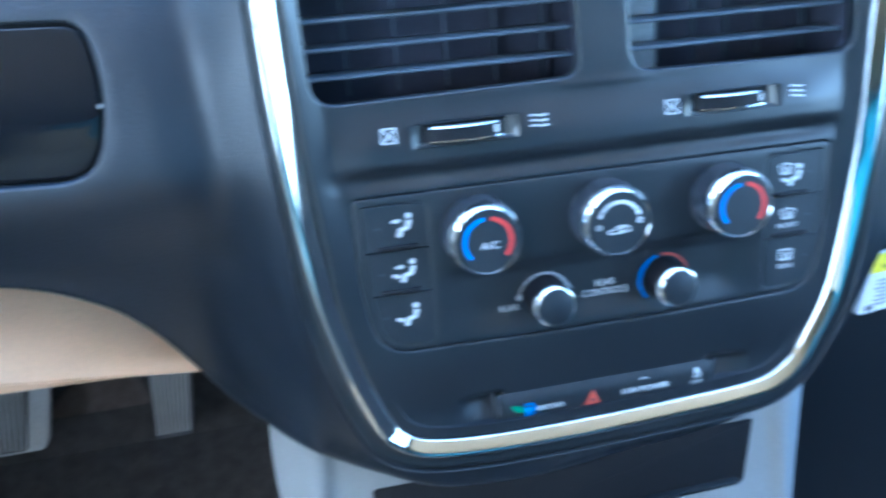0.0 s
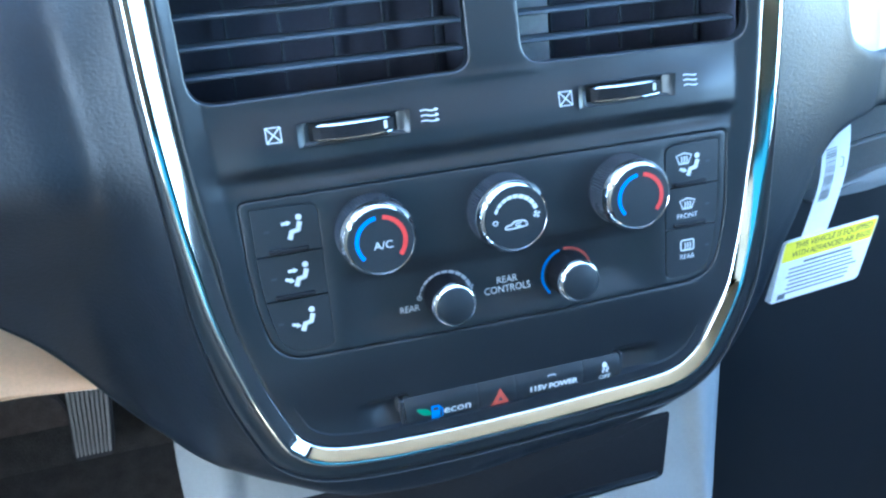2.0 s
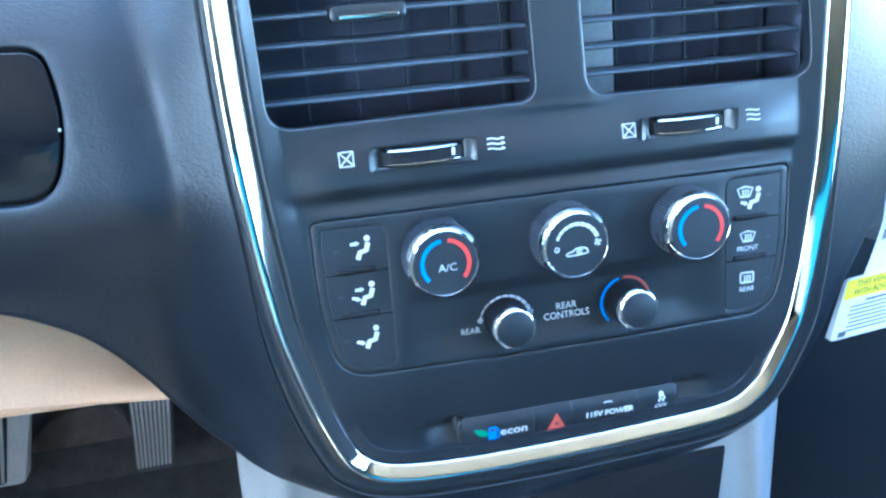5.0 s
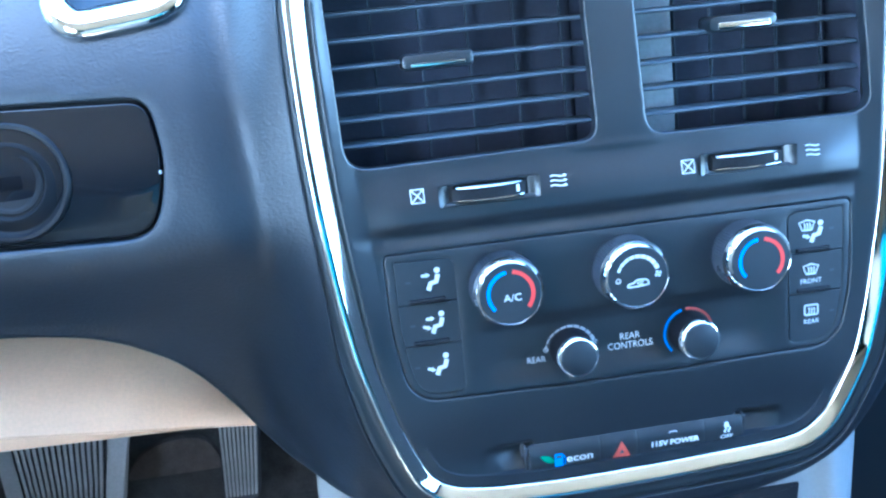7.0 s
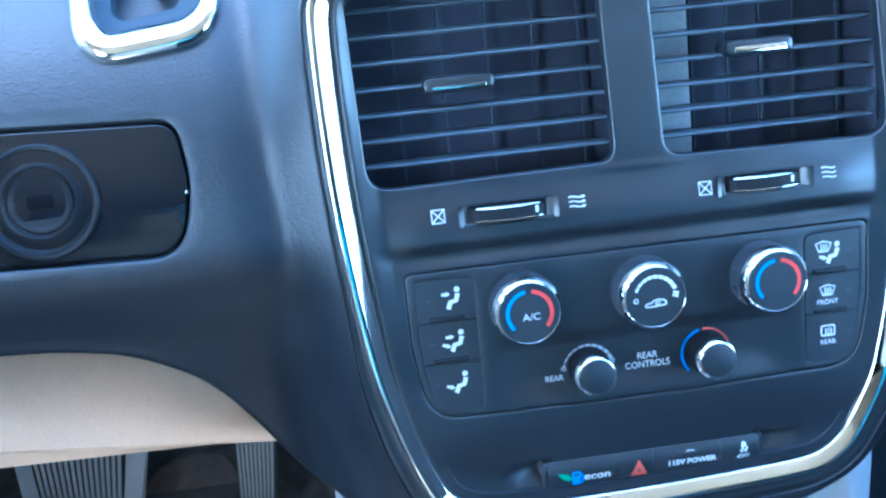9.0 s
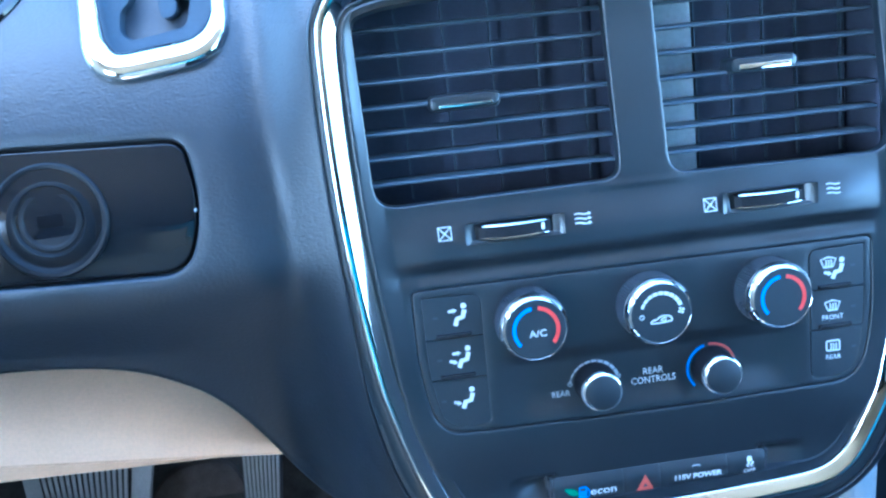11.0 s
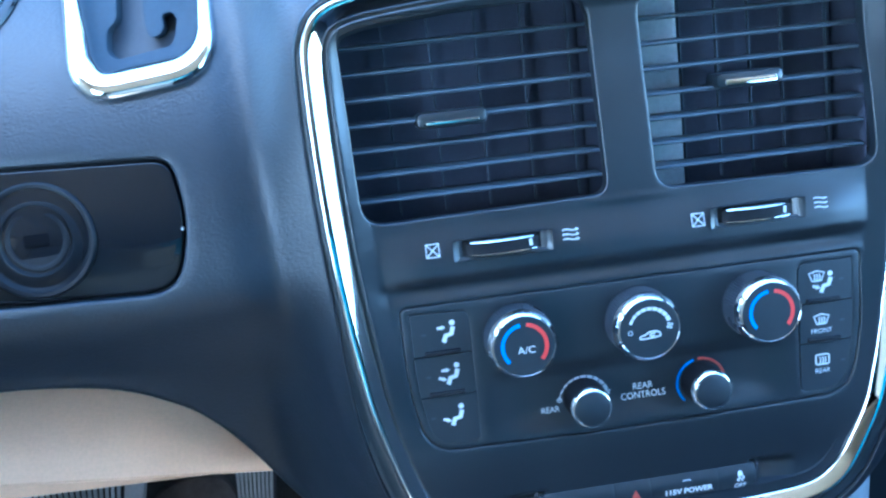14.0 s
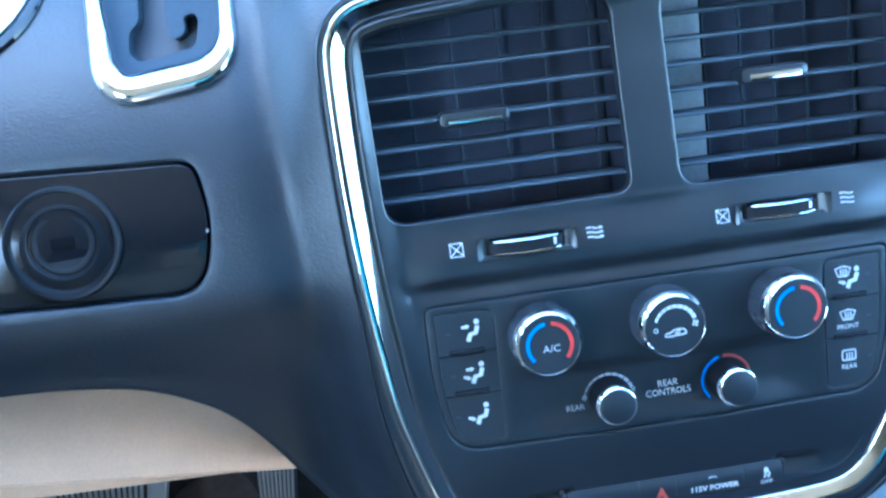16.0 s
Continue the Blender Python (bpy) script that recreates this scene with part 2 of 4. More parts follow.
def sweep(path, section, bm=None, width=None):
    """A closed rail: section rows are (out, depth); width(p) scales the out part."""
    bm = bm or bmesh.new()
    rings = []
    for o, y in section:
        if width is None:
            rings.append([(p[0], y, p[1]) for p in offset(path, o)])
        else:
            base, one = offset(path, 0.0), offset(path, 1.0)
            rings.append([(b[0] + (q[0] - b[0]) * o * width(b), y, b[1] + (q[1] - b[1]) * o * width(b)) for b, q in zip(base, one)])
    return loft(bm, rings)


def ribbon(bm, pts, w, y, closed=False, lift=0.00025):
    """A printed line."""
    k = len(pts)
    a, b = [], []
    for i in range(k):
        p = Vector(pts[i])
        e = (Vector(pts[(i + 1) % k]) if closed or i + 1 < k else p) - (Vector(pts[i - 1]) if closed or i else p)
        m = Vector((e.y, -e.x)).normalized() * w / 2
        a.append(bm.verts.new((p.x + m.x, y - lift, p.y + m.y)))
        b.append(bm.verts.new((p.x - m.x, y - lift, p.y - m.y)))
    for i in range(k if closed else k - 1):
        j = (i + 1) % k
        bm.faces.new((a[i], a[j], b[j], b[i]))
    return bm


def blot(bm, pts, y, lift=0.00025):
    """A printed patch."""
    bm.faces.new([bm.verts.new((p[0], y - lift, p[1])) for p in pts])
    return bm


def arc(cx, cz, r, a0, a1, n=24):
    return [(cx + r * math.cos(radians(a0 + (a1 - a0) * i / n)), cz + r * math.sin(radians(a0 + (a1 - a0) * i / n))) for i in range(n + 1)]


def lettering(text, cx, cz, cap, y, lift=0.00025, wide=1.0, bold=0.0, width=0.0):
    """Words printed on the face, centred, with capitals of that height."""
    cu = bpy.data.curves.new("lettering", "FONT")
    cu.body, cu.align_x, cu.align_y, cu.size, cu.offset = text, "CENTER", "CENTER", cap / 0.69, bold
    cu.resolution_u = 3
    ob = new("lettering", cu)
    me = bpy.data.meshes.new_from_object(ob.evaluated_get(bpy.context.evaluated_depsgraph_get()))
    bpy.data.objects.remove(ob)
    bm = bmesh.new()
    bm.from_mesh(me)
    bpy.data.meshes.remove(me)
    if width:
        wide = width / (max(v.co.x for v in bm.verts) - min(v.co.x for v in bm.verts))
    for v in bm.verts:
        v.co = (cx + v.co.x * wide, y - lift, cz + v.co.y)
    return bm


def block(x0, y0, z0, x1, y1, z1, bm=None, bevel=0.0):
    bm = bm or bmesh.new()
    m = Matrix.Translation(((x0 + x1) / 2, (y0 + y1) / 2, (z0 + z1) / 2)) @ Matrix.Diagonal((x1 - x0, y1 - y0, z1 - z0, 1))
    made = bmesh.ops.create_cube(bm, size=1, matrix=m)["verts"]
    if bevel:
        es = list({e for v in made for e in v.link_edges})
        bmesh.ops.bevel(bm, geom=es, offset=bevel, segments=3, affect="EDGES", profile=0.5)
    return bm


def step01(a, b, x):
    t = np.clip((x - a) / (b - a), 0, 1)
    return t * t * (3 - 2 * t)


# ---- outlines of the face ----
RING = catmull([(0.0, -0.1410), (0.043, -0.1396), (0.0770, -0.1380), (0.0950, -0.1356), (0.1060, -0.1305), (0.1145, -0.1225), (0.1225, -0.1090), (0.1320, -0.0890), (0.1365, -0.0718), (0.1405, -0.0525), (0.1442, -0.0280),
                (0.1478, 0.0010), (0.1496, 0.0300), (0.1505, 0.0600), (0.1512, 0.0900), (0.1514, 0.1180), (0.1500, 0.1350), (0.1450, 0.1475), (0.1340, 0.1535), (0.1150, 0.1575), (0.0600, 0.1612), (0.0, 0.1625),
                (-0.0600, 0.1610), (-0.1150, 0.1573), (-0.1360, 0.1541), (-0.1467, 0.1490), (-0.1520, 0.1400), (-0.1538, 0.1290), (-0.1543, 0.1080), (-0.1542, 0.0880), (-0.1535, 0.0600), (-0.1519, 0.0290), (-0.1494, 0.0010),
                (-0.1468, -0.0224), (-0.1432, -0.0480), (-0.1385, -0.0685), (-0.1302, -0.0970), (-0.1202, -0.1218), (-0.1145, -0.1292), (-0.1070, -0.1342), (-0.0965, -0.1376), (-0.0740, -0.1403), (-0.0400, -0.1413)], n=8)
VENT_L = rounded([(-0.1400, 0.0450), (-0.0094, 0.0467), (-0.0124, 0.1500), (-0.1420, 0.1495)], [0.014, 0.010, 0.014, 0.012])
VENT_R = rounded([(0.0152, 0.0462), (0.1380, 0.0447), (0.1327, 0.1500), (0.0113, 0.1500)], [0.012, 0.013, 0.012, 0.014])
PANEL = rounded([(-0.1252, 0.0), (-0.1250, -0.0450), (-0.1180, -0.0790), (0.0, -0.0812), (0.1180, -0.0790), (0.1250, -0.0450), (0.1252, 0.0)], [0.003, 0.02, 0.015, 0.04, 0.015, 0.02, 0.003])
WHEEL_L = rounded(box2(-0.0945, 0.0235, -0.0440, 0.0338), 0.003)
WHEEL_R = rounded(box2(0.0455, 0.0235, 0.0945, 0.0338), 0.003)
SWITCH = rounded([(-0.0620, -0.1345), (0.0645, -0.1345), (0.0645, -0.1148), (-0.0620, -0.1148)], 0.0015)


def bezel_depth(q):
    x, z = q[:, 0], q[:, 1]
    d = distance(RING, q)
    y = 0.003 * step01(-0.085, -0.125, z)
    shelf = step01(0.0080, 0.0420, d)
    y = y + shelf * (0.0024 * step01(0.002, 0.0095, z) - 0.0052 * step01(0.0085, 0.0170, z) + 0.0036 * step01(0.0220, 0.0440, z)) + 0.004 * step01(0.0425, 0.14, z)
    y = y - 0.0007 * np.exp(-(((z - 0.0447) / 0.0016) ** 2)) * step01(-0.030, -0.014, x) * step01(0.032, 0.016, x)
    upper = 0.12 + 0.88 * step01(-0.080, 0.005, z)
    rim = np.clip((0.0190 - d) / 0.0105, 0, 1) ** 1.05 * upper
    y = y * (1 - 0.8 * rim) - 0.0030 * rim
    for side, end in ((-1, -0.0618), (1, 0.0640)):
        u = side * (x - end)
        v = z + 0.1180
        hollow = np.clip(1 - (u / 0.023) ** 2, 0, 1) ** 1.5 * np.where(v > 0, np.clip(1 - (v / 0.0055) ** 2, 0, 1), np.clip(1 + v / 0.0175, 0, 1) ** 1.15)
        y = y + 0.0062 * hollow * (u > -0.004)
    return y


# ---- dashboard ----
def dash_depth(q):
    x, z = q[:, 0], q[:, 1]
    d = np.where(inside(RING, q), 0.0, distance(RING, q))
    under = np.clip(0.025 - z, 0, 1)
    w = step01(-0.15, -0.21, x)
    left = 0.003 + 0.012 * np.clip(d / 0.033, 0, 1) ** 1.2 - 0.004 * step01(0.033, 0.056, d) + w * (0.62 * (np.sqrt(under**2 + 0.045**2) - 0.045) + 0.016 * step01(0.0, 0.055, under))
    right = 0.003 + 0.25 * d + 2.0 * np.clip(d, 0, 0.15) ** 2
    side = step01(-0.06, 0.06, x)
    far = step01(0.16, 0.20, np.abs(x))
    y = left * (1 - side) + right * side + (1 - w) * 0.9 * np.clip(0.02 - z, 0, 1) ** 2 + (0.9 + 1.1 * far) * np.clip(z - 0.05 + 0.02 * far, 0, 1) ** 2
    return y


DASH_EDGE = offset(catmull([(-0.7650, -0.0044), (-0.5500, -0.0164), (-0.4230, -0.0234), (-0.3552, -0.0256), (-0.3252, -0.0277), (-0.2958, -0.0329), (-0.2777, -0.0394), (-0.2650, -0.0468), (-0.2516, -0.0567), (-0.2407, -0.0694), (-0.2322, -0.0828), (-0.2228, -0.1011),
                     (-0.2098, -0.1286), (-0.1950, -0.1439), (-0.1778, -0.1485), (-0.1601, -0.1520), (-0.1464, -0.1620), (-0.1257, -0.1768), (-0.0873, -0.1986), (-0.0424, -0.2064), (0.0054, -0.2122), (0.0546, -0.2137), (0.0991, -0.2064), (0.1359, -0.1970), (0.1583, -0.1804), (0.1680, -0.1579), (0.1780, -0.1191), (0.1828, -0.0904),
                     (0.1931, -0.0671), (0.2011, -0.0493), (0.2090, -0.0355), (0.2261, -0.0249), (0.2566, -0.0216), (0.2893, -0.0232), (0.4114, -0.0177), (0.7650, -0.0120)], closed=False, n=5) + [(0.765, 0.27), (0.0, 0.27), (-0.765, 0.27)], -0.0060)
IGN = rounded([(-0.4000, 0.1020), (-0.4000, 0.0258), (-0.2349, 0.0192), (-0.2237, 0.0588), (-0.2298, 0.0945)], [0.01, 0.02, 0.028, 0.04, 0.013])
GATE = rounded([(-0.2862, 0.2300), (-0.2779, 0.1196), (-0.2013, 0.1284), (-0.2028, 0.2300)], [0.02, 0.026, 0.026, 0.02], n=12)
TRIM_R = rounded([(0.2178, 0.1293), (0.2249, 0.0303), (0.2773, 0.0104), (0.5000, 0.0110), (0.5000, 0.1300)], [0.02, 0.020, 0.03, 0.02, 0.02])
dashboard = thing("dashboard", "dark blue-grey grained vinyl dashboard with rounded lower edge", "dashboard")
part("dash_skin", sheet(DASH_EDGE, [offset(RING, 0.004), offset(IGN, -0.0010), offset(GATE, -0.002), TRIM_R], dash_depth, 0.006, wall=0.10, lip=0.006, hole_wall=[0.02, 0.014, 0.02, 0.012], hole_lip=[0.006, 0.0018, 0.006, 0.006]), DASH, dashboard, angle=60)
top = bmesh.new()
block(-0.765, 0.17, 0.79, 0.765, 0.92, 0.81, top, 0.008)
bmesh.ops.transform(top, matrix=STACK.inverted(), verts=top.verts[:])
part("dash_top", top, DASH, dashboard)

# ---- centre bezel ----
bezel = thing("centre_bezel", "satin black centre stack bezel framed by a chrome ring", "dashboard bezel")
def rim_gap(p):
    return 0.0056 + 0.0026 * float(step01(-0.075, -0.010, np.float64(p[1])))


FACE = [(p[0] + (q[0] - p[0]) * rim_gap(p) * 1000, p[1] + (q[1] - p[1]) * rim_gap(p) * 1000) for p, q in zip(RING, offset(RING, -0.001))]
part("gasket", sweep(RING, [(-0.0125, 0.0060), (-0.0110, 0.0012), (-0.0052, 0.0016), (-0.0040, 0.0040)]), BEZEL, bezel)
part("face", sheet(FACE, [VENT_L, VENT_R, offset(PANEL, 0.0023), WHEEL_L, WHEEL_R, offset(SWITCH, 0.0003)], bezel_depth, 0.0015, wall=0.006, lip=0.0011, hole_wall=[0.007, 0.007, 0.010, 0.006, 0.006, 0.008]), BEZEL, bezel, angle=50)
BAND = [(-0.0055, 0.010), (-0.0055, 0.0016), (-0.0054, 0.0008), (-0.0051, 0.0002), (-0.0045, -0.0002), (-0.0020, -0.00152), (0.0008, -0.0030), (0.0015, -0.00328), (0.0022, -0.00348), (0.0032, -0.00366), (0.0042, -0.00366), (0.0049, -0.0032), (0.0053, -0.0022), (0.0055, 0.0), (0.0056, 0.008)]
OUT = [((b[0] - a[0]) * 1000, (b[1] - a[1]) * 1000) for a, b in zip(RING, offset(RING, 0.001))]


def band_scale(p):
    return 1.0 - 0.18 * float(step01(-0.02, -0.10, np.float64(p[1])))


rings = [[(p[0] + m[0] * o * band_scale(p), y, p[1] + m[1] * o * band_scale(p)) for p, m in zip(RING, OUT)] for o, y in BAND]
part("chrome_ring", loft(bmesh.new(), rings), CHROME, bezel, "polished chrome ring", angle=80)


def rim_width(p):
    return 0.35 + 0.65 * float(step01(0.02, -0.10, np.float64(p[1])))


part("outer_rim", sweep(offset(RING, 0.0052), [(0.0, 0.008), (0.0002, 0.0020), (0.0020, 0.0028), (0.0055, 0.0026), (0.0082, 0.0016), (0.0092, 0.0030), (0.0094, 0.020)], width=rim_width), PLATE, bezel, "black outer rim", angle=80)
BEAD = [(p[0] + (q[0] - p[0]) * rim_width(p), p[1] + (q[1] - p[1]) * rim_width(p)) for p, q in zip(offset(RING, 0.0052), offset(RING, 0.0052 + 0.0094))]
part("rim_bead", sweep(BEAD, [(-0.0007, 0.006), (-0.0007, 0.0012), (0.0, 0.0004), (0.0009, 0.0012), (0.0012, 0.006)]), BEZEL, bezel, angle=80)


def on_face(bm):
    vs = bm.verts[:]
    for v, d in zip(vs, bezel_depth(np.array([(v.co.x, v.co.z) for v in vs]))):
        v.co.y = float(d) - 0.0008


def marks(cx, cz, kind):
    y = float(bezel_depth(np.array([(cx, cz)]))[0])
    bm = bmesh.new()
    if kind == "shut":
        s = 0.0033
        ribbon(bm, box2(cx - s, cz - s, cx + s, cz + s), 0.0006, y, closed=True)
        ribbon(bm, [(cx - s, cz - s), (cx + s, cz + s)], 0.0005, y)
        ribbon(bm, [(cx - s, cz + s), (cx + s, cz - s)], 0.0005, y - 0.0001)
        on_face(bm)
        part("shut_symbol", bm, WHITE, bezel, "white crossed square symbol")
    else:
        for k in (-1, 0, 1):
            pts = [(cx - 0.0038 + 0.0076 * i / 12, cz + 0.0024 * k + 0.00035 * math.sin(i / 12 * 2 * math.pi)) for i in range(13)]
            ribbon(bm, pts, 0.00055, y)
            if kind == "arrows":
                blot(bm, [(cx + 0.0034, cz + 0.0024 * k + 0.0008), (cx + 0.0052, cz + 0.0024 * k), (cx + 0.0034, cz + 0.0024 * k - 0.0008)], y - 0.0001)
        on_face(bm)
        part("open_symbol", bm, WHITE, bezel, "white wavy air lines symbol")


marks(-0.1055, 0.0302, "shut")
marks(-0.0335, 0.0297, "arrows")
marks(0.0355, 0.0287, "shut")
marks(0.1035, 0.0296, "lines")

# ---- air vents ----


def air_vent(x0, x1, tab_x, tab_z, label, vanes, low, pitch, strip, lean):
    vent = thing("air_vent", label, "air vent", "dashboard air vents")
    bm = bmesh.new()
    w = rounded(box2(x0 - 0.004, 0.038, x1 + 0.004, 0.152), 0.006, n=3)
    loft(bm, [[(p[0], y, p[1]) for p in w] for y in (0.0155, 0.050)], caps=(False, True))
    part("housing", bm, VENTBOX, vent)
    for k in range(7):
        z = low + pitch * k
        sec = [(0.0160, -0.0001), (0.0164, -0.0007), (0.0180, -0.0009), (0.0290, 0.0004), (0.0290, 0.0022), (0.0178, 0.0013), (0.0164, 0.0009)]
        bm = bmesh.new()
        loft(bm, [[(x, y, z + dz) for y, dz in sec] for x in (x0 - 0.003, x1 + 0.003)], caps=(True, True))
        part("slat", bm, SLAT, vent)
    for x in vanes:
        part("vane", block(x - 0.0005, 0.0405, 0.044, x + 0.0005, 0.0435, 0.150, bevel=0.0003), SLAT, vent)
    tab = part("tab", slab(rounded(box2(tab_x - 0.0185, tab_z - 0.0042, tab_x + 0.0185, tab_z + 0.0042), 0.0038), 0.0098, 0.024, 0.0022), BEZEL, vent, "black direction tab")
    part("chrome_strip", slab(rounded(box2(tab_x - 0.0140, tab_z - 0.0026, tab_x + 0.0140, tab_z - 0.0026 + strip), 0.0007), 0.0088, 0.012, 0.00025, tilt=lambda p: lean * (p[1] - tab_z)), CHROME, tab, "chrome strip")
    return vent


air_vent(-0.1400, -0.0115, -0.0868, 0.0955, "black horizontal-slat air vent with chrome-striped tab", (-0.1168, -0.0915, -0.0660, -0.0405, -0.0150), 0.0562, 0.0132, 0.0018, -0.10)
vent_r = air_vent(0.0140, 0.1370, 0.0735, 0.0985, "black horizontal-slat air vent with shiny tab and grey duct wall", (0.0480, 0.0690, 0.0880, 0.1072, 0.1335), 0.0556, 0.0132, 0.0030, 0.12)
part("duct_wall", slab(rounded(box2(0.0180, 0.042, 0.0440, 0.150), 0.002), 0.0345, 0.046, 0.0008), DUCT, vent_r, "grey duct wall")


def thumbwheel(cx, cz):
    t = thing("vent_thumbwheel", "black ribbed vent thumbwheel with chrome edges in its slot", "thumbwheel", "vent thumbwheels")
    bm = bmesh.new()
    rows = []
    for i in range(29):
        x = cx - 0.0262 + 0.0524 * i / 28
        floor = -0.0042 + 0.0048 * float(step01(0.0262, 0.0188, np.float64(abs(x - cx))))
        rows.append([(x, min(floor, -0.004), cz - 0.0055), (x, floor, cz - 0.0050), (x, floor, cz + 0.0050), (x, min(floor, -0.004), cz + 0.0055)])
    part("pocket", loft(bm, rows, closed=False), BEZEL, t)
    # Black slab over the pocket floor stands for shade round the wheel.
    part("slot", slab(rounded(box2(cx - 0.0205, cz - 0.0050, cx + 0.0205, cz + 0.0050), 0.0016, 4), -0.0002, 0.004, 0.0003), RUBBER, t, "black slab standing for shade in the slot")

    def bow(x, z, r=0.040):
        return -0.0068 + r - math.sqrt(max(r * r - (x - cx) ** 2, 1e-6))
    bm = bmesh.new()
    xs = [cx - 0.0190 + 0.038 * i / 24 for i in range(25)]
    loft(bm, [[(x, bow(x, z) + dy, z) for x in xs] for z, dy in ((cz - 0.0036, 0.006), (cz - 0.0036, 0.0006), (cz - 0.0030, 0.0), (cz + 0.0030, 0.0), (cz + 0.0036, 0.0006), (cz + 0.0036, 0.006))], closed=False)
    wheel = part("wheel", bm, RUBBER, t)
    for k in range(5):
        z = cz - 0.0020 + 0.0010 * k
        bm = bmesh.new()
        loft(bm, [[(x, bow(x, z) + dy, zz) for x in xs[2:-4]] for zz, dy in ((z - 0.0003, 0.0002), (z, -0.0004), (z + 0.0003, 0.0002))], closed=False)
        part("rib", bm, RUBBER, wheel)
    for z, h, up in ((cz + 0.0034, 0.0008, 1), (cz - 0.0035, 0.0005, -1)):
        bm = bmesh.new()
        loft(bm, [[(x, bow(x, z) + dy, z + up * zz * h) for x in xs[1:-1]] for zz, dy in ((-1.0, 0.0003), (-0.8, -0.0005), (-0.3, -0.0006), (0.4, -0.0001), (0.9, 0.0008), (1.0, 0.003))], closed=False)
        part("chrome_edge", bm, CHROME, wheel)
    part("indicator", slab(rounded(box2(cx + 0.0136, cz - 0.0016, cx + 0.0152, cz + 0.0020), 0.0004), bow(cx + 0.015, cz) - 0.0008, 0.002, 0.0002), WHITE, wheel)


thumbwheel(-0.0690, 0.0286)
thumbwheel(0.0680, 0.0286)

# ---- climate panel ----
climate = thing("climate_control_panel", "black climate control panel with chrome-ringed knobs and push buttons", "climate control")
COL_L = rounded([(-0.1222, -0.0022), (-0.1222, -0.0450), (-0.1160, -0.0770), (-0.0898, -0.0772), (-0.0896, -0.0030)], [0.002, 0.018, 0.014, 0.005, 0.006])
COL_R = [(-x, z) for x, z in COL_L][::-1]


def plate_depth(q):
    z = q[:, 1]
    mid = step01(0.0900, 0.0640, np.abs(q[:, 0]))
    return 0.0002 + mid * 0.0036 * step01(-0.0400, -0.0470, z) * (1 - step01(-0.0640, -0.0810, z))


def on_plate(bm):
    """Lays a print down on the faceplate's surface."""
    vs = bm.verts[:]
    for v, d in zip(vs, plate_depth(np.array([(v.co.x, v.co.z) for v in vs]))):
        v.co.y += float(d) - 0.0002
    return bm


part("faceplate", sheet(PANEL, [COL_L, COL_R], plate_depth, 0.0035, wall=0.012, lip=0.0008, hole_wall=[0.003, 0.003]), PLATE, climate, angle=60)
for col in (COL_L, COL_R):
    part("button_well", slab(offset(col, 0.001), 0.0028, 0.0050, 0.0002), RUBBER, climate)
CUTS = (-0.0022, -0.0262, -0.0488, -0.0776)


def clip_band(pts, lo, hi):
    """The part of a closed outline between two heights."""
    for sign, lim in ((1, lo), (-1, -hi)):
        out = []
        for a, b in zip(pts, pts[1:] + pts[:1]):
            ia, ib = sign * a[1] >= lim, sign * b[1] >= lim
            if ia:
                out.append(a)
            if ia != ib:
                t = (lim / sign - a[1]) / (b[1] - a[1])
                out.append((a[0] + t * (b[0] - a[0]), lim / sign))
        pts = out
    return pts


def occupant(bm, cx, cz, y, face, feet):
    """Air direction symbol: a dot, a bent bar and arrows."""
    blot(bm, arc(cx + 0.0027, cz + 0.0050, 0.0015, 0, 360, 12)[:-1], y)
    ribbon(bm, [(cx + 0.0030, cz + 0.0028), (cx + 0.0018, cz - 0.0010), (cx - 0.0012, cz - 0.0016), (cx - 0.0026, cz - 0.0052)], 0.0024, y)
    if face:
        ribbon(bm, [(cx - 0.0056, cz + 0.0027), (cx - 0.0030, cz + 0.0028)], 0.0015, y)
        blot(bm, [(cx - 0.0032, cz + 0.0042), (cx - 0.0010, cz + 0.0029), (cx - 0.0032, cz + 0.0015)], y - 0.0001)
    if feet:
        ribbon(bm, [(cx - 0.0074, cz - 0.0011), (cx - 0.0050, cz - 0.0019)], 0.0015, y)
        blot(bm, [(cx - 0.0049, cz - 0.0005), (cx - 0.0030, cz - 0.0025), (cx - 0.0056, cz - 0.0032)], y - 0.0001)


def screen(bm, cx, cz, y, rear):
    if rear:
        ribbon(bm, rounded(box2(cx - 0.0038, cz - 0.0028, cx + 0.0038, cz + 0.0028), 0.001, 3), 0.0008, y, closed=True)
    else:
        ribbon(bm, [(cx - 0.0044, cz + 0.0018), (cx, cz + 0.0030), (cx + 0.0044, cz + 0.0018), (cx + 0.0026, cz - 0.0026), (cx - 0.0026, cz - 0.0026)], 0.0008, y, closed=True)
    for k in (-1, 0, 1):
        ribbon(bm, [(cx + 0.0015 * k, cz + 0.0014), (cx + 0.0015 * k + 0.0004, cz), (cx + 0.0015 * k, cz - 0.0024)], 0.0007, y - 0.0001)


